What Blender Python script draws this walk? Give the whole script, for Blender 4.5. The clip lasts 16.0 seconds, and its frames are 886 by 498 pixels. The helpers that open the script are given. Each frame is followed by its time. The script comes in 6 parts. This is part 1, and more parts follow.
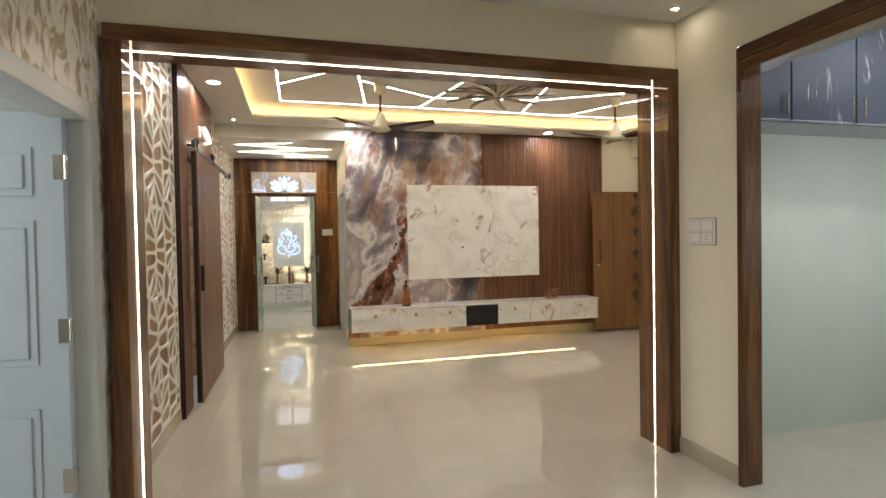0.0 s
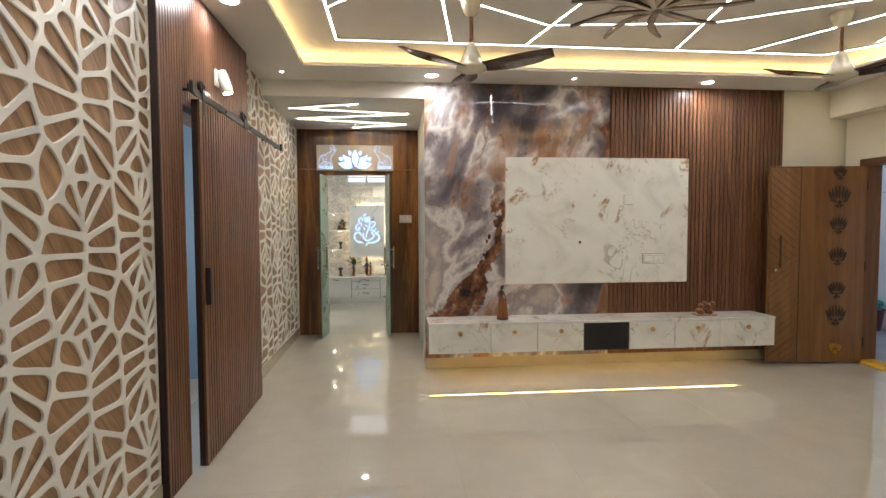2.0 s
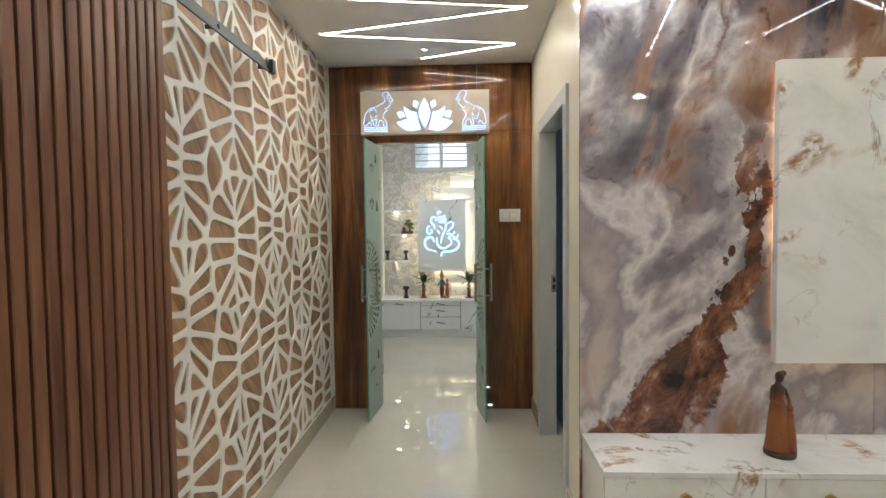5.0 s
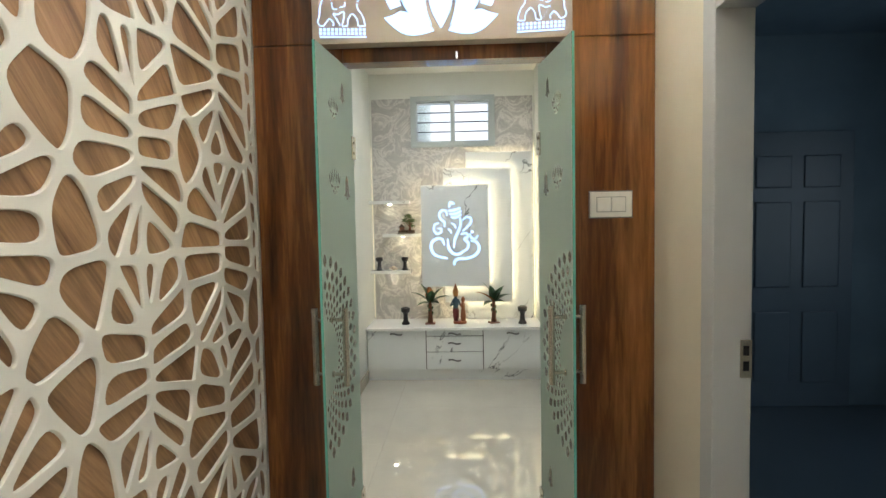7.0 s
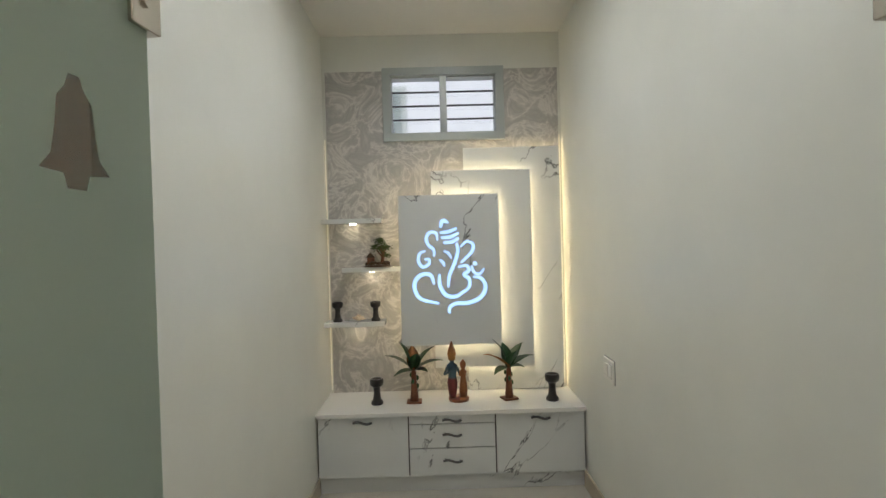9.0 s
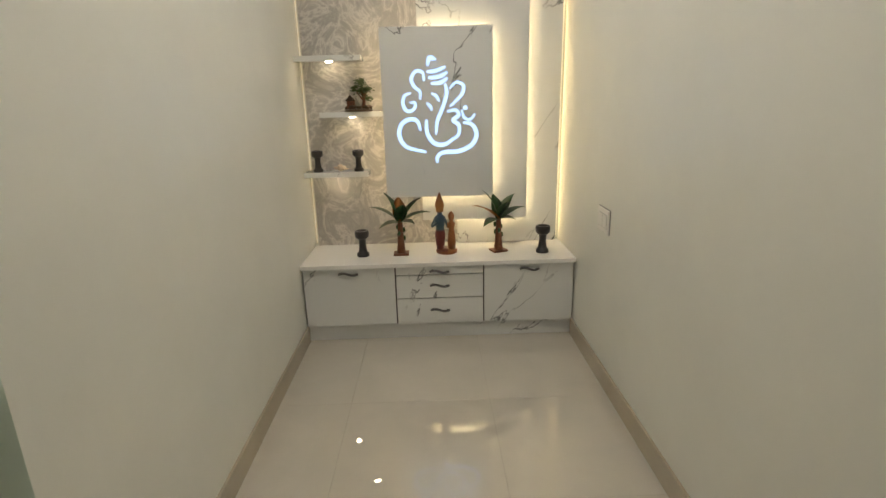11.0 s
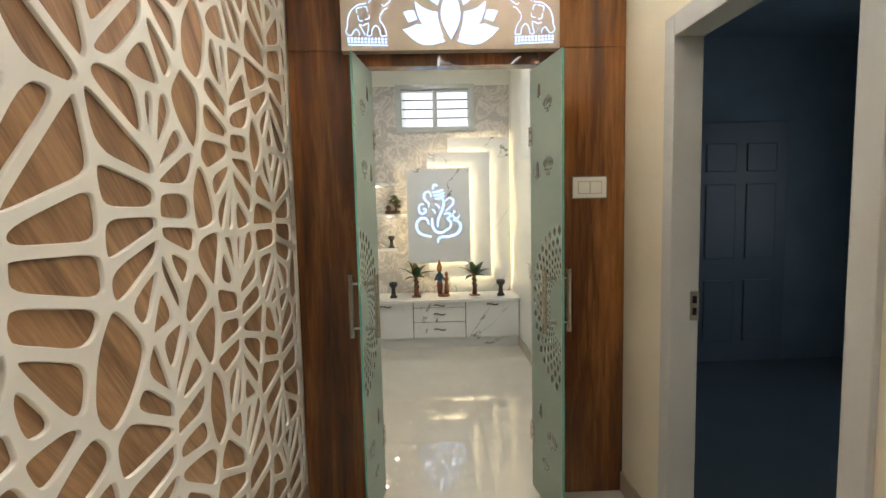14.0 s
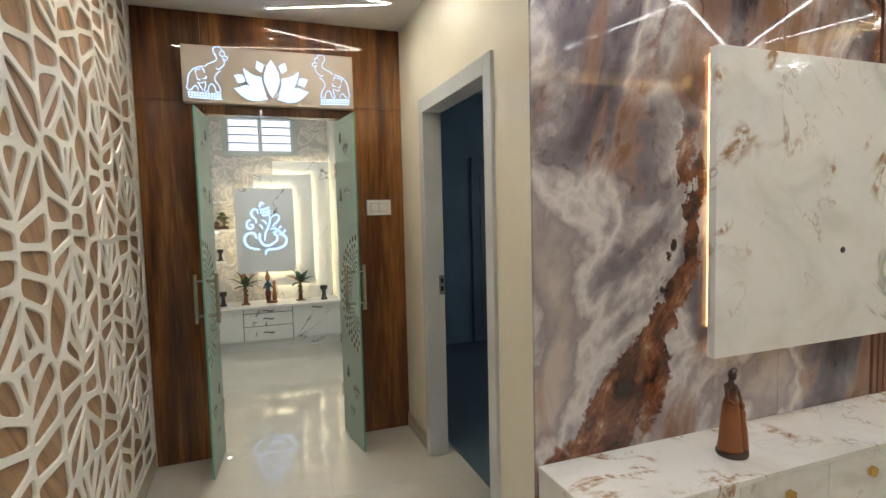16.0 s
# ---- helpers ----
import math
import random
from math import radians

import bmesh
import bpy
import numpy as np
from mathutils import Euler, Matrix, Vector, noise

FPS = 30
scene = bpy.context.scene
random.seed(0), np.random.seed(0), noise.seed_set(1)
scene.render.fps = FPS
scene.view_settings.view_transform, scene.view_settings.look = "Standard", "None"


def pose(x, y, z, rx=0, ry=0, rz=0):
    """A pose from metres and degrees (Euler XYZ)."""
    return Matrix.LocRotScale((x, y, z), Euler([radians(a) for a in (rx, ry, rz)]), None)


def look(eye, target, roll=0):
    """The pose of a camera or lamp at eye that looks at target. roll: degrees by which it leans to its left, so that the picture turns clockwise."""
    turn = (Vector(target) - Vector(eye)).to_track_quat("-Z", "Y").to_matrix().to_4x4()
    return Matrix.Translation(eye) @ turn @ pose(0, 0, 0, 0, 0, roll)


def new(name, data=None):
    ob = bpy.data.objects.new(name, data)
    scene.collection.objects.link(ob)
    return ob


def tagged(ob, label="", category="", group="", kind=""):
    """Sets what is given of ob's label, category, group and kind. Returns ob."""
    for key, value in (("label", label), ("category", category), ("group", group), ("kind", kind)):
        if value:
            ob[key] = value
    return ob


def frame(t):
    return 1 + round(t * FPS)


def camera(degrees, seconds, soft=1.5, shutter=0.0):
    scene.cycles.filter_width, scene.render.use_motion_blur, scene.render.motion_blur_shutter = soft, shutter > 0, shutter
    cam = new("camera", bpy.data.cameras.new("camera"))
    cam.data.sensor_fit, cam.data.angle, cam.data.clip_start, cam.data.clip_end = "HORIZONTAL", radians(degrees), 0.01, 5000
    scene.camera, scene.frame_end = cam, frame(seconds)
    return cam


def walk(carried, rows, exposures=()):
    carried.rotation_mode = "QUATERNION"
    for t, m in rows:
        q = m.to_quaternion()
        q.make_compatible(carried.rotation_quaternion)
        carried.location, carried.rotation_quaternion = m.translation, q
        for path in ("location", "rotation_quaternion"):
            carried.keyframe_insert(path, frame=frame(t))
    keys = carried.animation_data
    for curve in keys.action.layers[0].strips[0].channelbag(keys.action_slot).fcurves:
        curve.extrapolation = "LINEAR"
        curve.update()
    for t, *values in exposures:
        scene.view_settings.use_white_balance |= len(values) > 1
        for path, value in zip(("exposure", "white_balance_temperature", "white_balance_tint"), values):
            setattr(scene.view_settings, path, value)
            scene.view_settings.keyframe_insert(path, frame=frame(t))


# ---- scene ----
cam = camera(80.9, 16.0)
PATH = [
    (0, (0.162, 0.079, 1.349), (0.694, 2.006, 1.307), -1.0),
    (0.5, (0.221, 0.407, 1.349), (0.734, 2.339, 1.301), -0.8),
    (1, (0.317, 0.828, 1.353), (0.761, 2.777, 1.281), -0.6),
    (1.5, (0.375, 1.263, 1.356), (0.681, 3.237, 1.269), -0.1),
    (2, (0.438, 1.718, 1.4), (0.626, 3.707, 1.305), -0.2),
    (2.5, (0.51, 2.175, 1.36), (0.574, 4.173, 1.28), -0.4),
    (3, (0.507, 2.627, 1.383), (0.528, 4.625, 1.294), -0.6),
    (3.5, (0.501, 3.1, 1.397), (0.438, 5.097, 1.31), -1.0),
    (4, (0.422, 3.567, 1.4), (0.343, 5.564, 1.314), -1.0),
    (4.2, (0.384, 3.756, 1.383), (0.312, 5.753, 1.3), -0.7),
    (6.3, (0.096, 5.716, 1.405), (-0.007, 7.711, 1.311), -0.8),
    (6.5, (0.078, 5.92, 1.4), (-0.022, 7.915, 1.304), -0.8),
    (7, (0.032, 6.414, 1.42), (-0.048, 8.41, 1.312), -1.1),
    (7.5, (-0.031, 6.853, 1.423), (-0.081, 8.849, 1.309), -1.6),
    (8, (-0.045, 7.269, 1.429), (-0.081, 9.266, 1.319), -1.5),
    (8.5, (-0.09, 7.645, 1.454), (-0.105, 9.643, 1.36), -1.7),
    (9, (-0.123, 7.963, 1.457), (-0.099, 9.962, 1.428), -1.6),
    (9.5, (-0.108, 8.226, 1.424), (-0.071, 10.224, 1.354), -1.5),
    (10, (-0.145, 8.375, 1.359), (-0.069, 10.31, 0.86), -0.7),
    (10.2, (-0.121, 8.373, 1.343), (-0.053, 10.265, 0.699), -0.8),
    (12.3, (-0.09, 7.233, 1.424), (-0.066, 9.215, 1.158), -1.5),
    (12.5, (-0.097, 7.078, 1.429), (-0.073, 9.064, 1.19), -1.5),
    (13, (-0.11, 6.74, 1.417), (-0.092, 8.729, 1.207), -1.5),
    (13.5, (-0.137, 6.364, 1.422), (-0.108, 8.354, 1.22), -1.5),
    (14, (-0.162, 6.021, 1.422), (-0.103, 8.012, 1.239), -1.3),
    (14.5, (-0.162, 5.732, 1.421), (-0.052, 7.723, 1.261), -0.9),
    (15, (-0.187, 5.503, 1.417), (0.068, 7.482, 1.277), -0.9),
    (15.5, (-0.213, 5.275, 1.423), (0.255, 7.214, 1.275), -1.0),
    (16, (-0.186, 5.103, 1.423), (0.5, 6.976, 1.286), -1.4),
]
walk(cam, [(t, look(eye, target, roll)) for t, eye, target, roll in PATH], [(0, 0.46, 6700, 11), (2, 0.32, 6300, 11), (3, 0.34, 5800, 9), (4, 0.38, 5800, 9), (6.5, 0.45, 6000, 7), (7.5, 0.48, 6000, 7), (8, 0.36, 6250, 9), (8.5, 0.05, 6200, 9), (9, -0.25, 6200, 10), (9.5, -0.48, 6400, 11), (10, -0.48, 7100, 13), (10.5, -0.3, 7100, 13), (12.3, 0.3, 6500, 12), (13, 0.36, 6450, 12), (14.5, 0.42, 6400, 11), (15.3, 0.44, 6300, 10), (16, 0.34, 6100, 9)])

# ---- world and light ----
world = bpy.data.worlds.new("sky")
scene.world = world
world.use_nodes = True
wt = world.node_tree
sky = wt.nodes.new("ShaderNodeTexSky")
sky.sky_type, sky.sun_disc, sky.sun_elevation, sky.sun_rotation = "NISHITA", False, radians(42), radians(180)
wt.links.new(sky.outputs[0], wt.nodes["Background"].inputs[0])
wt.nodes["Background"].inputs[1].default_value = 0.15
sun = new("sun", bpy.data.lights.new("sun", "SUN"))
sun.data.energy, sun.data.angle, sun.data.color = 3.5, radians(6), (1.0, 0.95, 0.88)
sun.matrix_world = look((0, 0, 11), (0, 12, 0))

def sky_fill(name, m, w, h, watts):
    """Sky-tinted fill lamp, added in an unseen window opening."""
    d = bpy.data.lights.new(name, "AREA")
    d.shape, d.size, d.size_y, d.energy, d.color = "RECTANGLE", w, h, watts, (0.86, 0.93, 1.0)
    new(name, d).matrix_world = m


# fill lamps added to brighten four rooms whose windows are never seen
sky_fill("kitchen_fill_lamp", look((4.99, 1.0, 1.5), (3.0, 1.0, 1.5)), 1.5, 1.1, 22)
sky_fill("side_room_fill_lamp", look((-2.99, 1.3, 1.5), (-1.0, 1.3, 1.5)), 1.3, 1.2, 28)
sky_fill("bedroom_fill_lamp", look((3.39, 8.6, 1.5), (2.0, 8.6, 1.3)), 1.2, 1.1, 2.9)
sky_fill("slide_room_fill_lamp", look((-2.49, 5.0, 1.6), (-1.5, 5.0, 1.4)), 1.2, 1.1, 26)

LED_COOL = (1.0, 0.97, 0.92)


# ---- materials ----
def node_mat(name):
    m = bpy.data.materials.new(name)
    m.use_nodes = True
    return m, m.node_tree.nodes, m.node_tree.links, m.node_tree.nodes["Principled BSDF"]


def ramp(nodes, stops):
    r = nodes.new("ShaderNodeValToRGB")
    while len(r.color_ramp.elements) < len(stops):
        r.color_ramp.elements.new(0.5)
    for e, (p, c) in zip(r.color_ramp.elements, stops):
        e.position, e.color = p, (*c, 1)
    return r


def place(nodes, links, scale, turn=(0, 0, 0)):
    g = nodes.new("ShaderNodeNewGeometry")
    mp = nodes.new("ShaderNodeMapping")
    mp.inputs["Scale"].default_value = scale
    mp.inputs["Rotation"].default_value = [radians(a) for a in turn]
    links.new(g.outputs["Position"], mp.inputs["Vector"])
    return mp


def place_along(nodes, links, scale, turn):
    """World position turned first and then squeezed, so that a pattern runs aslant."""
    mp = place(nodes, links, tuple(1 / c for c in scale), turn)
    mp.vector_type = "TEXTURE"
    return mp


def noise_tex(nodes, links, vec, scale, detail=5, rough=0.55, distort=0.0):
    n = nodes.new("ShaderNodeTexNoise")
    n.inputs["Scale"].default_value, n.inputs["Detail"].default_value = scale, detail
    n.inputs["Roughness"].default_value, n.inputs["Distortion"].default_value = rough, distort
    links.new(vec.outputs[0], n.inputs["Vector"])
    return n


def add_bump(nodes, links, bsdf, height, strength, dist=0.002):
    b = nodes.new("ShaderNodeBump")
    b.inputs["Strength"].default_value, b.inputs["Distance"].default_value = strength, dist
    links.new(height, b.inputs["Height"])
    links.new(b.outputs[0], bsdf.inputs["Normal"])


def mix_col(nodes, links, fac, a, b, mode="MIX"):
    m = nodes.new("ShaderNodeMix")
    m.data_type, m.blend_type = "RGBA", mode
    for sock, v in ((m.inputs[0], fac), (m.inputs[6], a), (m.inputs[7], b)):
        if isinstance(v, bpy.types.NodeSocket):
            links.new(v, sock)
        elif isinstance(v, tuple):
            sock.default_value = (*v, 1)
        else:
            sock.default_value = v
    return m.outputs[2]


def maths(nodes, links, op, *vals, clamp=False):
    m = nodes.new("ShaderNodeMath")
    m.operation, m.use_clamp = op, clamp
    for sock, v in zip(m.inputs, vals):
        if isinstance(v, bpy.types.NodeSocket):
            links.new(v, sock)
        else:
            sock.default_value = v
    return m.outputs[0]


def plain(name, col, rough=0.5, metal=0.0, var=0.06, scale=2.5, grain=0.1, gscale=180, coat=0.0):
    """Paint, plastic or metal, with soft blotches and a fine grain."""
    m, n, l, b = node_mat(name)
    v = place(n, l, (1, 1, 1))
    big = noise_tex(n, l, v, scale, 4)
    r = ramp(n, [(0.3, tuple(c * (1 - var) for c in col)), (0.7, tuple(min(1, c * (1 + var)) for c in col))])
    l.new(big.outputs[0], r.inputs[0])
    l.new(r.outputs[0], b.inputs["Base Color"])
    b.inputs["Roughness"].default_value, b.inputs["Metallic"].default_value = rough, metal
    b.inputs["Coat Weight"].default_value, b.inputs["Coat Roughness"].default_value = coat, 0.05
    if grain:
        fine = noise_tex(n, l, v, gscale, 3)
        add_bump(n, l, b, fine.outputs[0], grain, 0.001)
    return m


def wood(name, dark, mid, light, axis="z", rough=0.25, coat=0.3, size=1.0, piece=0.0, aslant=None):
    """Laminate or veneer with the grain along one axis."""
    m, n, l, b = node_mat(name)
    s = {"x": (0.7, 9, 9), "y": (9, 0.7, 9), "z": (9, 9, 0.7)}[axis]
    v = place(n, l, tuple(c * size for c in s))
    if aslant:
        v = place_along(n, l, tuple(c * size for c in s), aslant)
    bands = noise_tex(n, l, v, 0.9, 4, 0.55, 1.2)
    fine = noise_tex(n, l, v, 9, 5, 0.65, 0.4)
    f = maths(n, l, "ADD", maths(n, l, "MULTIPLY", bands.outputs[0], 0.66), maths(n, l, "MULTIPLY", fine.outputs[0], 0.34))
    if piece:
        info = n.new("ShaderNodeObjectInfo")
        f = maths(n, l, "ADD", f, maths(n, l, "MULTIPLY", maths(n, l, "SUBTRACT", info.outputs["Random"], 0.5), piece))
    r = ramp(n, [(0.33, dark), (0.5, mid), (0.68, light)])
    l.new(f, r.inputs[0])
    l.new(r.outputs[0], b.inputs["Base Color"])
    b.inputs["Roughness"].default_value = rough
    b.inputs["Coat Weight"].default_value, b.inputs["Coat Roughness"].default_value = coat, 0.015
    if coat > 0.6:
        b.inputs["Specular IOR Level"].default_value = 0.15
    add_bump(n, l, b, fine.outputs[0], 0.06 if coat < 0.4 else 0.012, 0.001)
    return m


def marble(name, base, cloud, vein, vein2, scale=2.0, width=0.035, rough=0.12, turn=(20, 35, 25), amount=1.0, hair=0.0, gate_at=0.52, aslant=None):
    """Polished white marble with clouds and broken diagonal veins."""
    m, n, l, b = node_mat(name)
    v = place(n, l, (1, 1, 1), turn)
    st = place_along(n, l, (1.0, 1.0, 0.32), aslant) if aslant else place(n, l, (1.0, 1.0, 0.35), turn)
    clouds = noise_tex(n, l, v, scale * 1.2, 6, 0.6, 0.8)
    lines = noise_tex(n, l, st, scale, 7, 0.55, 1.6)
    where = noise_tex(n, l, v, scale * 1.7, 2)
    c = mix_col(n, l, maths(n, l, "MULTIPLY", clouds.outputs[0], 1.0), base, cloud)
    d = maths(n, l, "ABSOLUTE", maths(n, l, "SUBTRACT", lines.outputs[0], 0.5))
    thin = maths(n, l, "SUBTRACT", 1.0, maths(n, l, "DIVIDE", d, width), clamp=True)
    gate = maths(n, l, "MULTIPLY", maths(n, l, "SUBTRACT", where.outputs[0], gate_at), 9.0, clamp=True)
    fac = maths(n, l, "MULTIPLY", maths(n, l, "MULTIPLY", thin, gate), amount, clamp=True)
    tint = mix_col(n, l, clouds.outputs[0], vein, vein2)
    c = mix_col(n, l, fac, c, tint)
    if hair:
        more = noise_tex(n, l, place(n, l, (1.0, 1.0, 0.45), (0, -35, 20)), scale * 1.1, 8, 0.6, 1.1)
        dh = maths(n, l, "ABSOLUTE", maths(n, l, "SUBTRACT", more.outputs[0], 0.47))
        thin2 = maths(n, l, "SUBTRACT", 1.0, maths(n, l, "DIVIDE", dh, 0.008), clamp=True)
        c = mix_col(n, l, maths(n, l, "MULTIPLY", thin2, hair), c, (0.36, 0.33, 0.27))
    l.new(c, b.inputs["Base Color"])
    b.inputs["Roughness"].default_value = rough
    b.inputs["Coat Weight"].default_value = 0.3
    return m


def onyx(name):
    """Printed stone sheet: soft grey and blush clouds, amber drifts and a crumbling rust ridge."""
    m, n, l, b = node_mat(name)
    v = place(n, l, (1, 1, 1))
    st = place_along(n, l, (1.15, 1.15, 0.8), (0, 24, 0))
    a = noise_tex(n, l, st, 1.6, 4, 0.48, 0.5)
    mid = noise_tex(n, l, st, 3.6, 6, 0.56, 0.45)
    fine = noise_tex(n, l, v, 9, 9, 0.7, 0.6)
    off = lambda tex, k: maths(n, l, "MULTIPLY", maths(n, l, "SUBTRACT", tex.outputs[0], 0.5), k)
    f0 = maths(n, l, "ADD", maths(n, l, "ADD", a.outputs[0], off(mid, 0.34)), off(fine, 0.08))
    r = ramp(n, [(0.36, (0.045, 0.036, 0.045)), (0.44, (0.12, 0.10, 0.115)), (0.50, (0.23, 0.20, 0.215)), (0.535, (0.40, 0.36, 0.36)), (0.57, (0.66, 0.61, 0.59)), (0.62, (0.30, 0.26, 0.265)), (0.70, (0.50, 0.43, 0.39))])
    l.new(f0, r.inputs[0])
    # blush and amber drifts with soft flanks
    drift = noise_tex(n, l, place_along(n, l, (1.7, 1.7, 0.6), (0, 18, 0)), 1.9, 6, 0.56, 0.8)
    blush = ramp(n, [(0.53, (0, 0, 0)), (0.585, (1, 1, 1)), (0.66, (0.5, 0.5, 0.5))])
    l.new(drift.outputs[0], blush.inputs[0])
    c = mix_col(n, l, maths(n, l, "MULTIPLY", blush.outputs[0], 0.6), r.outputs[0], (0.36, 0.21, 0.145))
    amber = ramp(n, [(0.585, (0, 0, 0)), (0.635, (1, 1, 1))])
    l.new(maths(n, l, "ADD", drift.outputs[0], off(fine, 0.10)), amber.inputs[0])
    c = mix_col(n, l, maths(n, l, "MULTIPLY", amber.outputs[0], 0.75), c, (0.23, 0.105, 0.036))
    # dark crumbs where two clouds meet
    crumb = maths(n, l, "SUBTRACT", 1.0, maths(n, l, "DIVIDE", maths(n, l, "ABSOLUTE", maths(n, l, "SUBTRACT", f0, 0.505)), 0.020), clamp=True)
    crumb = maths(n, l, "MULTIPLY", crumb, maths(n, l, "MULTIPLY", maths(n, l, "SUBTRACT", fine.outputs[0], 0.50), 9.0, clamp=True), clamp=True)
    c = mix_col(n, l, maths(n, l, "MULTIPLY", crumb, 0.75), c, (0.085, 0.045, 0.035))
    # the rust ridge climbs beside the television panel and leans out at its foot
    sep = n.new("ShaderNodeSeparateXYZ")
    l.new(v.outputs[0], sep.inputs[0])
    foot = maths(n, l, "MULTIPLY", maths(n, l, "MAXIMUM", maths(n, l, "SUBTRACT", 1.2, sep.outputs["Z"]), 0.0), 0.62)
    line = maths(n, l, "SUBTRACT", maths(n, l, "ADD", sep.outputs["X"], foot), 1.44)
    line = maths(n, l, "ADD", maths(n, l, "ADD", line, off(mid, 0.45)), off(fine, 0.30))
    girth = maths(n, l, "ADD", maths(n, l, "ADD", maths(n, l, "MULTIPLY", foot, 0.26), 0.075), off(drift, 0.30))
    girth = maths(n, l, "MAXIMUM", girth, 0.03)
    band = maths(n, l, "SUBTRACT", 1.0, maths(n, l, "DIVIDE", maths(n, l, "ABSOLUTE", line), girth), clamp=True)
    low = maths(n, l, "MULTIPLY", maths(n, l, "SUBTRACT", 2.05, sep.outputs["Z"]), 2.0, clamp=True)
    band = maths(n, l, "MULTIPLY", maths(n, l, "MULTIPLY", band, 5.0, clamp=True), low)
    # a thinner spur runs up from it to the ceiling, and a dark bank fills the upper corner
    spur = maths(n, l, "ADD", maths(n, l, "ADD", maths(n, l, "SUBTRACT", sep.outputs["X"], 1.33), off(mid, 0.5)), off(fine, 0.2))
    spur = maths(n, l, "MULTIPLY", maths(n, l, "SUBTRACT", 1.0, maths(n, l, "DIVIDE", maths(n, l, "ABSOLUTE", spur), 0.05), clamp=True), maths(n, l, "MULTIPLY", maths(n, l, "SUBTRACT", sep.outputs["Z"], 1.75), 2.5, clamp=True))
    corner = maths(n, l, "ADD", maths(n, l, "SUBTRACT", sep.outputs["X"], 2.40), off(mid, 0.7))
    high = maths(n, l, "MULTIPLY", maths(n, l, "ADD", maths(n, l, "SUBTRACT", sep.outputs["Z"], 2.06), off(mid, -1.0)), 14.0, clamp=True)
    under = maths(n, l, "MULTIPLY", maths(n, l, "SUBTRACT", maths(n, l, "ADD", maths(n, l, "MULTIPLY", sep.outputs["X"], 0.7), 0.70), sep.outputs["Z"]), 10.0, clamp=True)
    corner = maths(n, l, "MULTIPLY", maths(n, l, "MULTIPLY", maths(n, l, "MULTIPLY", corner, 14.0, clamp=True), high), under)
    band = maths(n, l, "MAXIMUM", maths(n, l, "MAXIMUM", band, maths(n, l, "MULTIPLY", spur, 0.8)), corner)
    rust = ramp(n, [(0.36, (0.022, 0.010, 0.009)), (0.46, (0.10, 0.036, 0.020)), (0.56, (0.22, 0.085, 0.042)), (0.63, (0.34, 0.18, 0.10)), (0.70, (0.62, 0.47, 0.37))])
    streak = noise_tex(n, l, place_along(n, l, (1.7, 1.7, 1.0), (0, 32, 0)), 6.0, 9, 0.7, 0.5)
    l.new(streak.outputs[0], rust.inputs[0])
    l.new(mix_col(n, l, band, c, rust.outputs[0]), b.inputs["Base Color"])
    b.inputs["Roughness"].default_value = 0.05
    b.inputs["Coat Weight"].default_value, b.inputs["Coat Roughness"].default_value = 0.4, 0.01
    return m


def gold_marble(name):
    """White marble with grey wisps, hair veins and crumbs of gold-brown along a few of them."""
    m, n, l, b = node_mat(name)
    v = place(n, l, (1, 1, 1))
    wisp = noise_tex(n, l, place_along(n, l, (1.0, 1.0, 1.6), (0, 30, 0)), 2.3, 6, 0.58, 0.9)
    fine = noise_tex(n, l, v, 26, 5, 0.65, 0.4)
    r = ramp(n, [(0.34, (0.68, 0.675, 0.625)), (0.46, (0.775, 0.77, 0.725)), (0.60, (0.82, 0.815, 0.775))])
    l.new(wisp.outputs[0], r.inputs[0])
    c = r.outputs[0]
    for turn, sc, wide, gate_at, col, amount in ((-38, 1.7, 0.006, 0.50, (0.36, 0.33, 0.27), 0.75), (52, 1.5, 0.005, 0.52, (0.42, 0.37, 0.29), 0.6), (28, 1.45, 0.030, 0.55, (0.33, 0.165, 0.05), 1.0)):
        lines = noise_tex(n, l, place_along(n, l, (1.3, 1.3, 0.62), (0, turn, 0)), sc, 5, 0.55, 1.0)
        where = noise_tex(n, l, v, sc * 1.9 + turn * 0.004, 2)
        d = maths(n, l, "ABSOLUTE", maths(n, l, "SUBTRACT", lines.outputs[0], 0.5))
        thin = maths(n, l, "SUBTRACT", 1.0, maths(n, l, "DIVIDE", d, wide), clamp=True)
        gate = maths(n, l, "MULTIPLY", maths(n, l, "SUBTRACT", where.outputs[0], gate_at), 12.0, clamp=True)
        fac = maths(n, l, "MULTIPLY", thin, gate)
        if wide > 0.01:
            fac = maths(n, l, "MULTIPLY", fac, maths(n, l, "MULTIPLY", maths(n, l, "SUBTRACT", fine.outputs[0], 0.40), 7.0, clamp=True))
        c = mix_col(n, l, maths(n, l, "MULTIPLY", fac, amount, clamp=True), c, col)
    l.new(c, b.inputs["Base Color"])
    b.inputs["Roughness"].default_value = 0.16
    b.inputs["Coat Weight"].default_value = 0.3
    return m


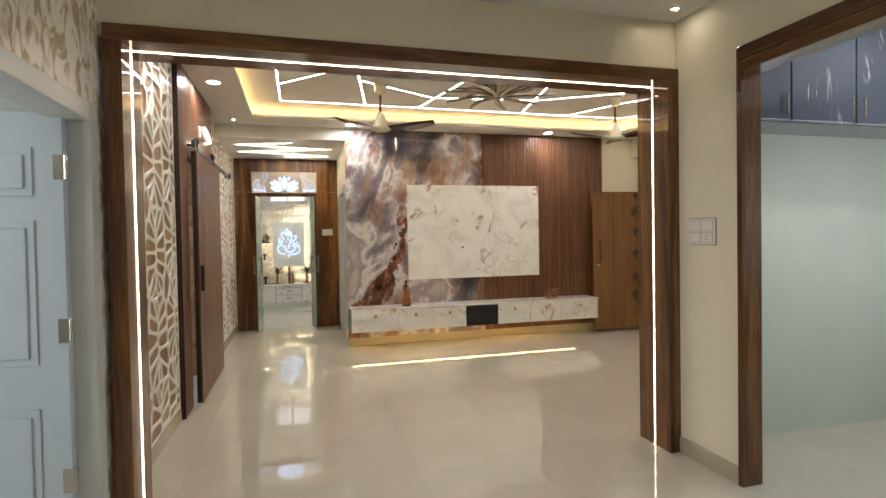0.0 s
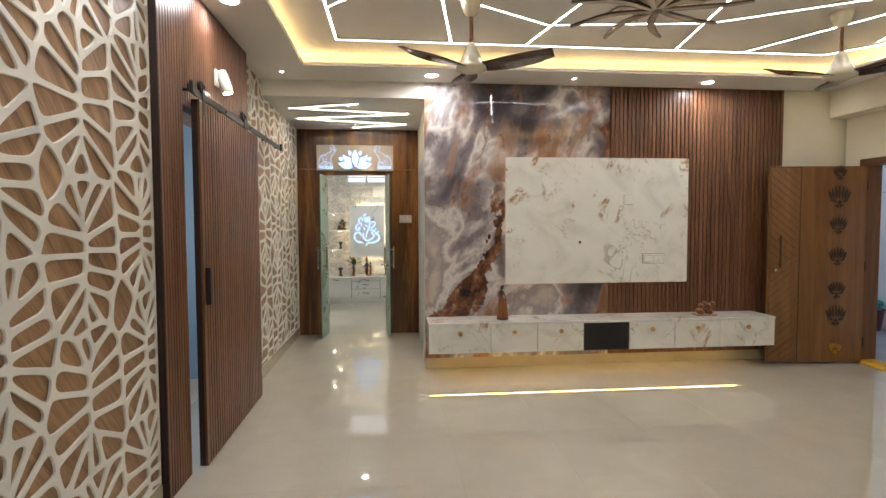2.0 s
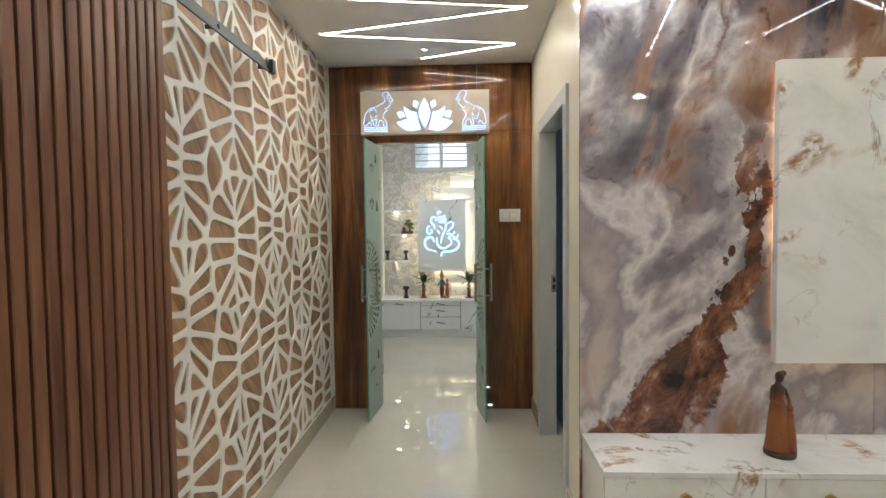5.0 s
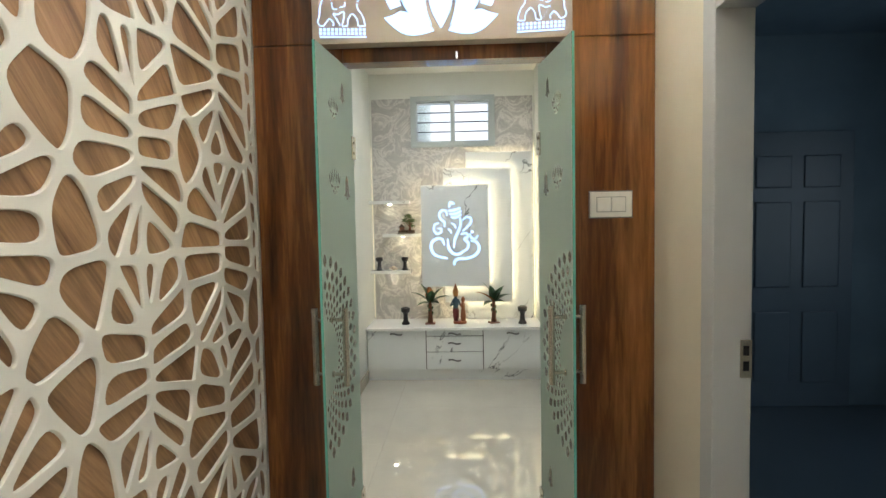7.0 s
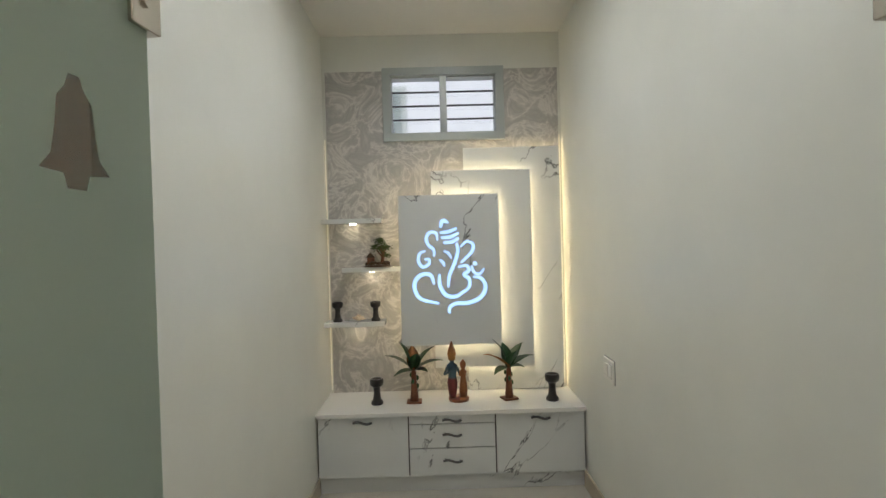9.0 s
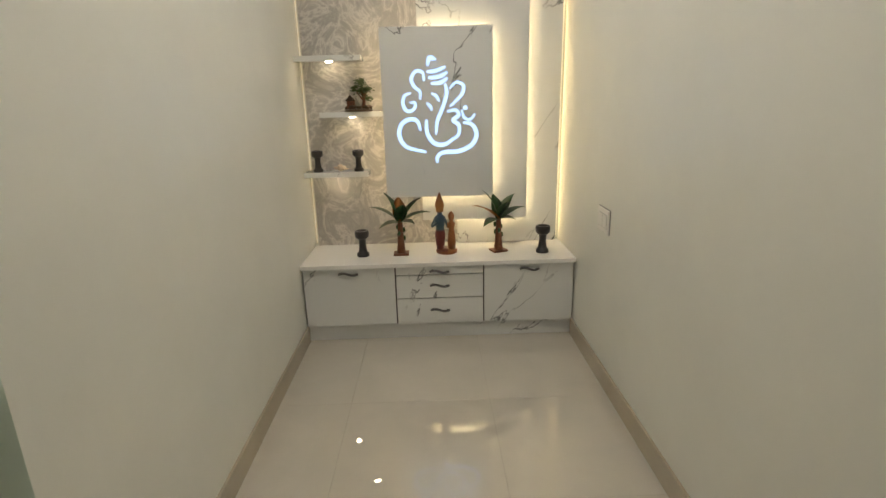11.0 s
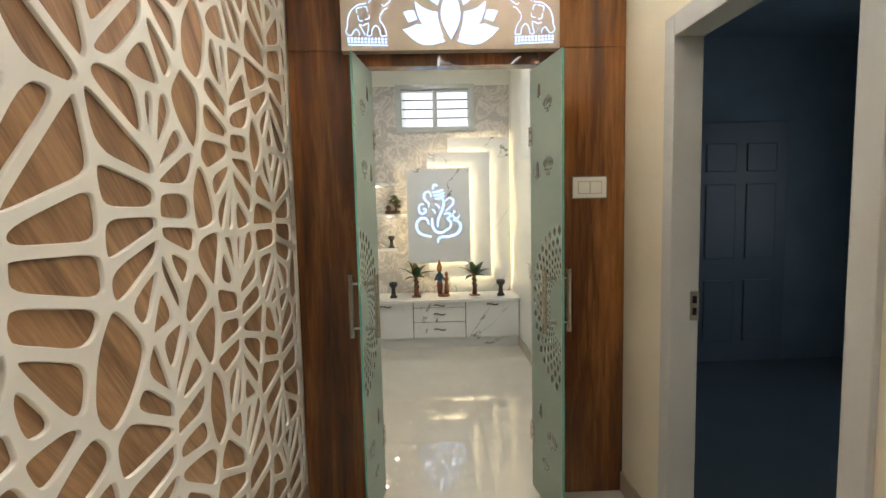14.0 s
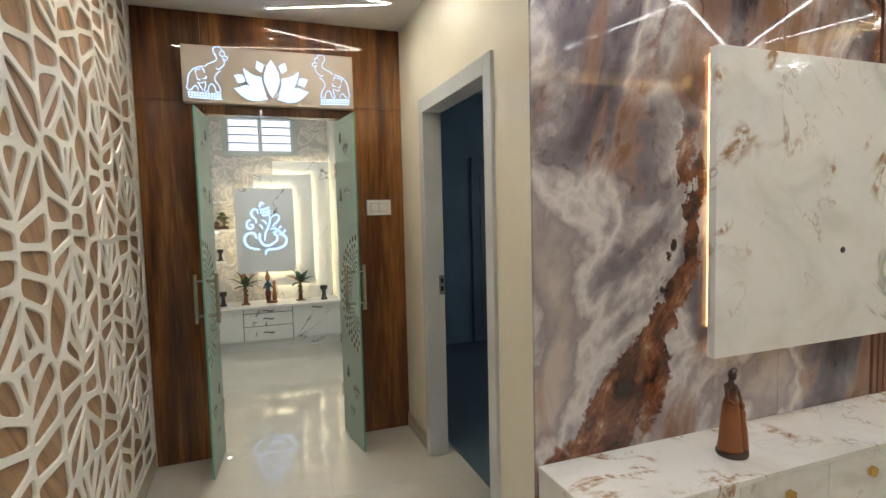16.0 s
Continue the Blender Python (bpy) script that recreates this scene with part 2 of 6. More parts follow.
def swirl(name):
    """Grey wall sheet with pale feathered swirls."""
    m, n, l, b = node_mat(name)
    v = place(n, l, (1, 1, 1), (10, 30, 0))
    a = noise_tex(n, l, v, 4.2, 9, 0.62, 1.5)
    d = maths(n, l, "ABSOLUTE", maths(n, l, "SUBTRACT", a.outputs[0], 0.5))
    r = ramp(n, [(0.0, (0.64, 0.61, 0.56)), (0.12, (0.48, 0.455, 0.42)), (0.35, (0.38, 0.36, 0.335)), (0.8, (0.50, 0.475, 0.44))])
    l.new(maths(n, l, "MULTIPLY", d, 4.0), r.inputs[0])
    l.new(r.outputs[0], b.inputs["Base Color"])
    b.inputs["Roughness"].default_value = 0.35
    add_bump(n, l, b, a.outputs[0], 0.15, 0.002)
    return m


def relief_paint(name):
    """Cream textured wall paint with brown marbled patches."""
    m, n, l, b = node_mat(name)
    v = place(n, l, (1, 1, 0.6))
    a = noise_tex(n, l, v, 9, 5, 0.55, 1.5)
    r = ramp(n, [(0.42, (0.40, 0.30, 0.17)), (0.48, (0.64, 0.55, 0.42)), (0.53, (0.80, 0.76, 0.69))])
    l.new(a.outputs[0], r.inputs[0])
    l.new(r.outputs[0], b.inputs["Base Color"])
    b.inputs["Roughness"].default_value = 0.4
    add_bump(n, l, b, a.outputs[0], 0.5, 0.006)
    return m


def tile_mat(name, col, rough=0.06):
    m, n, l, b = node_mat(name)
    v = place(n, l, (1, 1, 1))
    a = noise_tex(n, l, v, 3.0, 6, 0.6, 0.6)
    info = n.new("ShaderNodeObjectInfo")
    f = maths(n, l, "ADD", maths(n, l, "MULTIPLY", a.outputs[0], 0.85), maths(n, l, "MULTIPLY", info.outputs["Random"], 0.15))
    r = ramp(n, [(0.35, tuple(c * 0.95 for c in col)), (0.75, tuple(c * 1.05 for c in col))])
    l.new(f, r.inputs[0])
    l.new(r.outputs[0], b.inputs["Base Color"])
    smear = noise_tex(n, l, v, 1.7, 5, 0.6, 0.5)
    l.new(maths(n, l, "ADD", maths(n, l, "MULTIPLY", smear.outputs[0], 0.02), 0.006), b.inputs["Roughness"])
    b.inputs["IOR"].default_value = 1.68
    b.inputs["Coat Weight"].default_value, b.inputs["Coat Roughness"].default_value = 0.4, 0.012
    return m


def glow(name, col, power, body=(0.8, 0.8, 0.8)):
    m, n, l, b = node_mat(name)
    b.inputs["Base Color"].default_value = (*body, 1)
    b.inputs["Emission Color"].default_value = (*col, 1)
    b.inputs["Emission Strength"].default_value = power
    return m


def glass(name, col=(0.9, 0.97, 0.94), rough=0.0):
    m, n, l, b = node_mat(name)
    b.inputs["Base Color"].default_value = (*col, 1)
    b.inputs["Roughness"].default_value, b.inputs["Transmission Weight"].default_value, b.inputs["IOR"].default_value = rough, 1.0, 1.45
    return m


def frost(name):
    """Etched film: lets light through, scattered."""
    m, n, l, b = node_mat(name)
    v = place(n, l, (1, 1, 1))
    fine = noise_tex(n, l, v, 300, 2)
    b.inputs["Base Color"].default_value = (0.55, 0.63, 0.55, 1)
    b.inputs["Roughness"].default_value = 0.35
    tr = n.new("ShaderNodeBsdfTranslucent")
    tr.inputs[0].default_value = (0.72, 0.81, 0.75, 1)
    mx = n.new("ShaderNodeMixShader")
    mx.inputs[0].default_value = 0.5
    l.new(b.outputs[0], mx.inputs[1])
    l.new(tr.outputs[0], mx.inputs[2])
    l.new(mx.outputs[0], n["Material Output"].inputs[0])
    add_bump(n, l, b, fine.outputs[0], 0.1, 0.0005)
    return m


CREAM = plain("cream_wall_paint", (0.80, 0.74, 0.59), 0.32, var=0.03, grain=0.06)
WHITE_WALL = plain("white_wall_paint", (0.80, 0.785, 0.735), 0.35, var=0.03, grain=0.06)
CEIL = plain("ceiling_paint", (0.78, 0.755, 0.70), 0.5, var=0.02, grain=0.05)
RELIEF = relief_paint("relief_paint")
GREY_PAINT = plain("grey_blue_enamel", (0.47, 0.53, 0.57), 0.3, var=0.05, grain=0.05, gscale=90)
FRAME_PAINT = plain("pale_grey_enamel", (0.55, 0.56, 0.55), 0.3, var=0.05, grain=0.05, gscale=90)
# gloom of the unlit room, put into its wall, door and floor colours
GLOOM_ROOM = plain("room_gloom_blue_grey", (0.19, 0.27, 0.34), 0.6, var=0.12)
GLOOM_DOOR = plain("door_gloom_blue", (0.15, 0.20, 0.25), 0.4)
GLOOM_FLOOR = plain("floor_gloom_blue_grey", (0.10, 0.135, 0.16), 0.35)
PRAYER_WALL = plain("cream_white_wall_paint", (0.75, 0.75, 0.68), 0.35, var=0.03, grain=0.06)
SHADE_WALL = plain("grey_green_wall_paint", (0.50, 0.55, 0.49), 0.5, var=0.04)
SKIRT = plain("beige_skirting_tile", (0.46, 0.40, 0.30), 0.2, var=0.08)
TILE = tile_mat("cream_vitrified_tile", (0.56, 0.52, 0.435))
GROUT = plain("grout", (0.48, 0.445, 0.38), 0.6)
WOOD_PORTAL = wood("walnut_laminate", (0.026, 0.008, 0.0025), (0.115, 0.043, 0.011), (0.27, 0.118, 0.033), "z", 0.34, 1.0)
WOOD_PORTAL_X = wood("walnut_laminate_across", (0.026, 0.008, 0.0025), (0.115, 0.043, 0.011), (0.27, 0.118, 0.033), "x", 0.34, 1.0)
WOOD_KITCHEN_Y = wood("walnut_laminate_along", (0.026, 0.008, 0.0025), (0.115, 0.043, 0.011), (0.27, 0.118, 0.033), "y", 0.34, 1.0)
WOOD_RED = wood("red_walnut_laminate", (0.024, 0.006, 0.002), (0.125, 0.042, 0.010), (0.33, 0.135, 0.032), "z", 0.30, 0.9, 0.6)
WOOD_RED_X = wood("red_walnut_laminate_across", (0.024, 0.006, 0.002), (0.125, 0.042, 0.010), (0.33, 0.135, 0.032), "x", 0.30, 0.9, 0.8)
WOOD_SLAT = wood("red_brown_slat", (0.085, 0.031, 0.014), (0.150, 0.060, 0.027), (0.215, 0.095, 0.044), "z", 0.38, 0.06, 1.6, 0.12)
GROOVE = plain("groove_backing", (0.03, 0.012, 0.008), 0.6)
WOOD_BACK = wood("tan_backing_wood", (0.12, 0.056, 0.020), (0.31, 0.17, 0.078), (0.50, 0.30, 0.145), "z", 0.42, 0.0, 1.5, aslant=(38, 0, 0))
WOOD_DOOR = wood("teak_veneer", (0.15, 0.062, 0.018), (0.21, 0.092, 0.028), (0.27, 0.125, 0.04), "z", 0.3, 0.3, 1.2)
WOOD_FRAME = wood("dark_teak", (0.10, 0.04, 0.014), (0.16, 0.065, 0.022), (0.21, 0.09, 0.032), "z", 0.35, 0.2, 1.2)
LATTICE = plain("white_lattice_lacquer", (0.77, 0.74, 0.67), 0.38, var=0.02, grain=0.03)
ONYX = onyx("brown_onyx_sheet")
GOLD_MARBLE = gold_marble("white_gold_marble")
BLACK_MARBLE = marble("white_black_vein_marble", (0.74, 0.75, 0.73), (0.66, 0.67, 0.65), (0.03, 0.03, 0.035), (0.12, 0.12, 0.12), 1.35, 0.0065, turn=(0, 48, 0), amount=1.0, gate_at=0.47, aslant=(0, 36, 0))
SWIRL = swirl("grey_swirl_sheet")
QUARTZ = plain("white_quartz", (0.80, 0.79, 0.76), 0.1, var=0.02)
BLACK = plain("black_metal", (0.012, 0.012, 0.013), 0.4, var=0.1)
BLACK_GLASS = plain("black_gloss", (0.010, 0.009, 0.012), 0.12, grain=0)
GOLD = plain("brass", (0.70, 0.48, 0.16), 0.22, 1.0, grain=0.05)
STEEL = plain("brushed_steel", (0.55, 0.51, 0.45), 0.27, 1.0, grain=0.05)
NICKEL = plain("dark_nickel", (0.15, 0.145, 0.14), 0.3, 0.8, grain=0.05)
PLASTIC = plain("white_plastic", (0.80, 0.78, 0.72), 0.3, var=0.02, grain=0.02)
EDGE_SHADE = plain("plate_edge_shade", (0.22, 0.21, 0.19), 0.5, grain=0.02)
PLASTIC_GREY = plain("grey_plastic", (0.42, 0.41, 0.38), 0.35, grain=0.02)
FAN_CREAM = plain("cream_enamel", (0.74, 0.69, 0.55), 0.2, grain=0)
FAN_BROWN = wood("fan_blade_wood", (0.03, 0.014, 0.008), (0.055, 0.028, 0.016), (0.085, 0.045, 0.026), "x", 0.25, 0.3)
BRONZE = plain("dark_bronze", (0.075, 0.05, 0.032), 0.3, 0.6)
CHAMP = plain("champagne_acrylic", (0.62, 0.54, 0.42), 0.25, 0.3)
TERRA = plain("painted_terracotta", (0.27, 0.09, 0.025), 0.5, var=0.35, scale=40, grain=0.4, gscale=120)
LEAF = plain("plastic_leaf", (0.022, 0.07, 0.02), 0.35, var=0.4, scale=30)
LEAF_RUST = plain("rust_leaf", (0.30, 0.11, 0.02), 0.4, var=0.3, scale=30)
STEM = plain("palm_trunk", (0.16, 0.055, 0.022), 0.5, var=0.3, scale=60)
EBONY = plain("black_wood", (0.018, 0.016, 0.016), 0.3)
SHELL = plain("seashell", (0.62, 0.50, 0.36), 0.35, var=0.2, scale=40)
GILT = plain("aged_gilt_resin", (0.26, 0.13, 0.055), 0.35, 0.2, var=0.4, scale=45, grain=0.4)
MOSS = plain("moss", (0.055, 0.085, 0.02), 0.8, var=0.5, scale=60)
STATUE, sn, sl, sb = node_mat("painted_statue")
sx = sn.new("ShaderNodeSeparateXYZ")
sl.new(place(sn, sl, (1, 1, 1)).outputs[0], sx.inputs[0])
sr = ramp(sn, [(0.0, (0.30, 0.11, 0.035)), (0.07, (0.13, 0.02, 0.018)), (0.36, (0.13, 0.02, 0.018)), (0.40, (0.05, 0.09, 0.10)), (0.58, (0.035, 0.07, 0.10)), (0.66, (0.03, 0.06, 0.10)), (0.70, (0.38, 0.17, 0.04)), (1.0, (0.20, 0.05, 0.02))])
sl.new(maths(sn, sl, "DIVIDE", maths(sn, sl, "SUBTRACT", sx.outputs["Z"], 0.482), 0.365), sr.inputs[0])
sl.new(mix_col(sn, sl, maths(sn, sl, "GREATER_THAN", sx.outputs["X"], -0.008), sr.outputs[0], (0.27, 0.10, 0.035)), sb.inputs["Base Color"])
sb.inputs["Roughness"].default_value = 0.35
FIGURE, fn, fl, fb = node_mat("terracotta_and_black_clay")
fx = fn.new("ShaderNodeSeparateXYZ")
fv = place(fn, fl, (1, 1, 1))
fl.new(fv.outputs[0], fx.inputs[0])
fr = ramp(fn, [(0.0, (0.02, 0.012, 0.009)), (0.055, (0.02, 0.012, 0.009)), (0.075, (0.30, 0.10, 0.028)), (0.45, (0.34, 0.12, 0.032)), (0.66, (0.20, 0.065, 0.022)), (0.78, (0.035, 0.017, 0.012)), (1.0, (0.014, 0.009, 0.008))])
fl.new(maths(fn, fl, "DIVIDE", maths(fn, fl, "SUBTRACT", fx.outputs["Z"], 0.505), 0.325), fr.inputs[0])
fc = noise_tex(fn, fl, fv, 120, 4)
fl.new(mix_col(fn, fl, maths(fn, fl, "MULTIPLY", fc.outputs[0], 0.5), fr.outputs[0], (0.10, 0.03, 0.012)), fb.inputs["Base Color"])
fb.inputs["Roughness"].default_value = 0.45
add_bump(fn, fl, fb, fc.outputs[0], 0.7, 0.004)
KITCHEN_BLUE = marble("blue_grey_gloss_laminate", (0.085, 0.10, 0.145), (0.07, 0.085, 0.12), (0.55, 0.58, 0.62), (0.42, 0.45, 0.5), 1.6, 0.012, 0.1, (0, 50, 0))
EXT_WALL = plain("blue_white_limewash", (0.70, 0.71, 0.73), 0.7, var=0.06)
TEAL_WALL = plain("teal_blue_wall_paint", (0.22, 0.33, 0.42), 0.5)
EXT_FLOOR = plain("grey_terrace_tile", (0.38, 0.38, 0.38), 0.5, var=0.1)
YELLOW = plain("yellow_threshold_paint", (0.80, 0.46, 0.03), 0.4)
BUCKET = plain("maroon_bucket", (0.14, 0.04, 0.06), 0.4)
CLOTH = plain("teal_cloth", (0.06, 0.36, 0.33), 0.8, var=0.2, scale=14)
ETCH, en, el, eb = node_mat("lightly_etched_film")
eb.inputs["Base Color"].default_value, eb.inputs["Roughness"].default_value = (0.34, 0.33, 0.27, 1), 0.5
et, em = en.new("ShaderNodeBsdfTransparent"), en.new("ShaderNodeMixShader")
em.inputs[0].default_value = 0.22
el.new(et.outputs[0], em.inputs[1]), el.new(eb.outputs[0], em.inputs[2]), el.new(em.outputs[0], en["Material Output"].inputs[0])
CLEAR = glass("clear_glass", (0.95, 0.98, 0.965))
FROST = frost("frosted_film")
GLASS_EDGE = plain("green_glass_edge", (0.16, 0.45, 0.36), 0.1, grain=0)
PANE = glass("window_pane", (1.0, 1.0, 1.0), 0.08)
WIN_FRAME = plain("window_enamel", (0.42, 0.45, 0.43), 0.3, grain=0.04)
G_LINE = glow("led_line", LED_COOL, 31.0)
G_CORR = glow("led_corridor_line", (1.0, 0.91, 0.73), 122.0)
G_PORTAL = glow("led_portal", (1.0, 0.85, 0.62), 6.5)
G_COVE = glow("led_cove", (1.0, 0.67, 0.27), 10.0)
G_BASE = glow("led_base", (1.0, 0.66, 0.25), 34.0)
G_HALO = glow("led_halo", (1.0, 0.80, 0.47), 16.0)
G_EDGE = glow("led_edge", (1.0, 0.80, 0.48), 0.6)
G_AMBER = glow("led_amber", (1.0, 0.52, 0.20), 2.6)
G_DOWN = glow("downlight_lens", (1.0, 0.99, 0.97), 210.0)
G_DOWN_POOJA = glow("prayer_ceiling_lens", (1.0, 0.99, 0.98), 440.0)
G_SHELF = glow("shelf_spot_lens", (1.0, 0.86, 0.62), 38.0)
G_SPOT = glow("spot_lens", (1.0, 0.9, 0.72), 90.0)
G_SIGN = glow("backlit_acrylic", (0.38, 0.60, 1.0), 1.9, (0.12, 0.16, 0.22))


# ---- building helpers ----
def box(bm, x0, x1, y0, y1, z0, z1, bevel=0.0):
    r = bmesh.ops.create_cube(bm, size=1)
    vs = r["verts"]
    for v in vs:
        v.co = Vector(((x0 + x1) / 2 + v.co.x * (x1 - x0), (y0 + y1) / 2 + v.co.y * (y1 - y0), (z0 + z1) / 2 + v.co.z * (z1 - z0)))
    if bevel:
        es = list({e for v in vs for e in v.link_edges})
        bmesh.ops.bevel(bm, geom=es, offset=bevel, segments=2, affect="EDGES", profile=0.5)
    return bm


def cyl(bm, p, q, r0, r1=None, seg=20, caps=True):
    p, q = Vector(p), Vector(q)
    d = q - p
    m = Matrix.Translation((p + q) / 2) @ d.to_track_quat("Z", "Y").to_matrix().to_4x4()
    bmesh.ops.create_cone(bm, cap_ends=caps, segments=seg, radius1=r0, radius2=r0 if r1 is None else r1, depth=d.length, matrix=m)
    return bm


def lathe(bm, profile, seg=24, centre=(0, 0, 0)):
    """Turns (radius, height) pairs round the z axis."""
    rings = []
    for r, z in profile:
        rings.append([bm.verts.new((centre[0] + max(r, 1e-4) * math.cos(2 * math.pi * i / seg), centre[1] + max(r, 1e-4) * math.sin(2 * math.pi * i / seg), centre[2] + z)) for i in range(seg)])
    for a, b in zip(rings, rings[1:]):
        for i in range(seg):
            bm.faces.new((a[i], a[(i + 1) % seg], b[(i + 1) % seg], b[i])).smooth = True
    bm.faces.new(list(reversed(rings[0])))
    bm.faces.new(rings[-1])
    return bm


def bmnew(*boxes, bevel=0.0):
    bm = bmesh.new()
    for b in boxes:
        box(bm, *b, bevel=bevel)
    return bm


def mesh_of(bm, name, material, smooth=False):
    me = bpy.data.meshes.new(name)
    bmesh.ops.recalc_face_normals(bm, faces=bm.faces[:])
    bm.to_mesh(me)
    bm.free()
    me.materials.append(material)
    if smooth:
        me.shade_smooth()
    return me


def part(name, bm, material, parent=None, label="", at=None, smooth=False):
    me = bm if isinstance(bm, bpy.types.Mesh) else mesh_of(bm, name, material, smooth)
    ob = new(name, me)
    if parent:
        ob.parent = parent
    if at is not None:
        ob.matrix_basis = at
    return tagged(ob, label)


def structure(name, bm, material, label, category):
    return tagged(part(name, bm, material), label, category, kind="structure")


def thing(name, label, category, at=None, group=""):
    ob = new(name)
    ob.empty_display_size = 0.1
    if at is not None:
        ob.matrix_basis = at
    return tagged(ob, label, category, group)


def solid(name, bm, material, label, category, at=None, group="", smooth=False):
    return tagged(part(name, bm, material, None, "", at, smooth), label, category, group)


def plate(name, outlines, depth, material, bevel=0.0):
    """A flat mesh of closed outlines in local x and y, holes where outlines nest, of that thickness about z = 0."""
    cu = bpy.data.curves.new(name, "CURVE")
    cu.dimensions, cu.fill_mode = "2D", "BOTH"
    cu.extrude, cu.bevel_depth, cu.bevel_resolution = max(depth / 2 - bevel, 0), bevel, 1
    if bevel:
        cu.offset = -bevel
    for pts in outlines:
        sp = cu.splines.new("POLY")
        sp.points.add(len(pts) - 1)
        for p, (x, y) in zip(sp.points, pts):
            p.co = (x, y, 0, 1)
        sp.use_cyclic_u = True
    ob = bpy.data.objects.new(name, cu)
    scene.collection.objects.link(ob)
    me = bpy.data.meshes.new_from_object(ob.evaluated_get(bpy.context.evaluated_depsgraph_get()))
    bpy.data.objects.remove(ob)
    bpy.data.curves.remove(cu)
    me.materials.clear()
    me.materials.append(material)
    return me


def curve_through(pts, n=6):
    out = []
    P = [Vector((p[0], p[1])) for p in pts]
    P = [P[0] * 2 - P[1]] + P + [P[-1] * 2 - P[-2]]
    for i in range(1, len(P) - 2):
        for k in range(n):
            t = k / n
            a, b, c, d = P[i - 1], P[i], P[i + 1], P[i + 2]
            out.append(0.5 * ((2 * b) + (c - a) * t + (2 * a - 5 * b + 4 * c - d) * t * t + (3 * b - 3 * c + d - a) * t ** 3))
    out.append(P[-2])
    return out


def ribbon(pts, width, ends=0.35):
    """The outline of a brush stroke along a smooth line, thinner towards its ends."""
    c = curve_through(pts)
    lft, rgt = [], []
    for i, p in enumerate(c):
        d = (c[min(i + 1, len(c) - 1)] - c[max(i - 1, 0)]).normalized()
        t = i / (len(c) - 1)
        w = width / 2 * (ends + (1 - ends) * math.sin(math.pi * t) ** 0.6)
        nrm = Vector((-d.y, d.x)) * w
        lft.append(tuple(p + nrm)), rgt.append(tuple(p - nrm))
    return lft + rgt[::-1]


def petal(cx, cy, length, width, ang, n=8, sharp=1.0):
    """A pointed petal that starts at (cx, cy) and points along ang degrees."""
    pts = [(length * t, width / 2 * math.sin(math.pi * t ** sharp)) for t in (i / n for i in range(n + 1))]
    pts = pts + [(x, -y) for x, y in pts[-2:0:-1]]
    c, s = math.cos(radians(ang)), math.sin(radians(ang))
    return [(cx + x * c - y * s, cy + x * s + y * c) for x, y in pts]


def disc2(cx, cy, r, n=14):
    return [(cx + r * math.cos(2 * math.pi * i / n), cy + r * math.sin(2 * math.pi * i / n)) for i in range(n)]


FACE_S = Matrix(((1, 0, 0, 0), (0, 0, -1, 0), (0, 1, 0, 0), (0, 0, 0, 1)))     # plate x, y -> world x, z, seen from the south
FACE_E = Matrix(((0, 0, 1, 0), (1, 0, 0, 0), (0, 1, 0, 0), (0, 0, 0, 1)))      # plate x, y -> world y, z, seen from the east


def with_holes(a0, a1, z0, z1, holes):
    """Rectangles that fill a wall from a0 to a1 and z0 to z1 round its openings (a, b, low, high)."""
    out, a = [], a0
    for h0, h1, lo, hi in sorted(holes):
        if h0 > a:
            out.append((a, h0, z0, z1))
        if lo > z0:
            out.append((h0, h1, z0, lo))
        if hi < z1:
            out.append((h0, h1, hi, z1))
        a = h1
    if a < a1:
        out.append((a, a1, z0, z1))
    return out


def wall_along_y(name, x0, x1, y0, y1, z0, z1, material, label, holes=()):
    return structure(name, bmnew(*[(x0, x1, a, b, c, d) for a, b, c, d in with_holes(y0, y1, z0, z1, holes)]), material, label, "wall")


def wall_along_x(name, y0, y1, x0, x1, z0, z1, material, label, holes=()):
    return structure(name, bmnew(*[(a, b, y0, y1, c, d) for a, b, c, d in with_holes(x0, x1, z0, z1, holes)]), material, label, "wall")


# ---- plan ----
X_LEFT, X_PANEL, Y_TV, X_RIGHT = -0.775, -0.70, 6.71, 5.09
Y_PORTAL, Y_PORTAL_IN = 2.765, 3.03
Z_RING, Z_TRAY, Z_CORR, Z_HALL, Z_POOJA = 2.745, 2.83, 2.595, 2.645, 2.815
Y_POOJA, Y_POOJA_IN, Y_BACK = 8.405, 8.485, 11.39
XP0, XP1 = -0.848, 0.716
DOOR_L, DOOR_R, DOOR_TOP = -0.415, 0.352, 2.025

floor = structure("floor", bmnew((-3.2, 7.2, -2.2, 11.7, -0.2, -0.006)), GROUT, "pale grout bed under the glossy cream floor tiles", "floor")

# hall before the portal
wall_along_y("wall_hall_west", -0.83, -0.70, -2.0, Y_PORTAL_IN, 0, Z_HALL, RELIEF, "cream wall with brown marbled relief paint", [(1.55, 2.70, 0, 1.955)])
wall_along_y("wall_hall_east", 2.41, 2.51, -2.0, 2.9, 0, Z_HALL, CREAM, "smooth cream painted wall beside the kitchen opening", [(0.4, 2.315, 0, 2.25)])
wall_along_x("wall_hall_south", -2.15, -2.0, -3.0, 5.0, 0, Z_HALL, CREAM, "plain cream painted wall", [])
wall_along_x("wall_portal", 2.79, 3.02, -0.72, 2.42, 2.30, Z_HALL, CREAM, "cream painted wall above the wooden portal")
wall_along_x("wall_kitchen_north", 2.812, 2.95, 2.42, 5.0, 0, Z_HALL, SHADE_WALL, "pale grey-green painted kitchen wall")
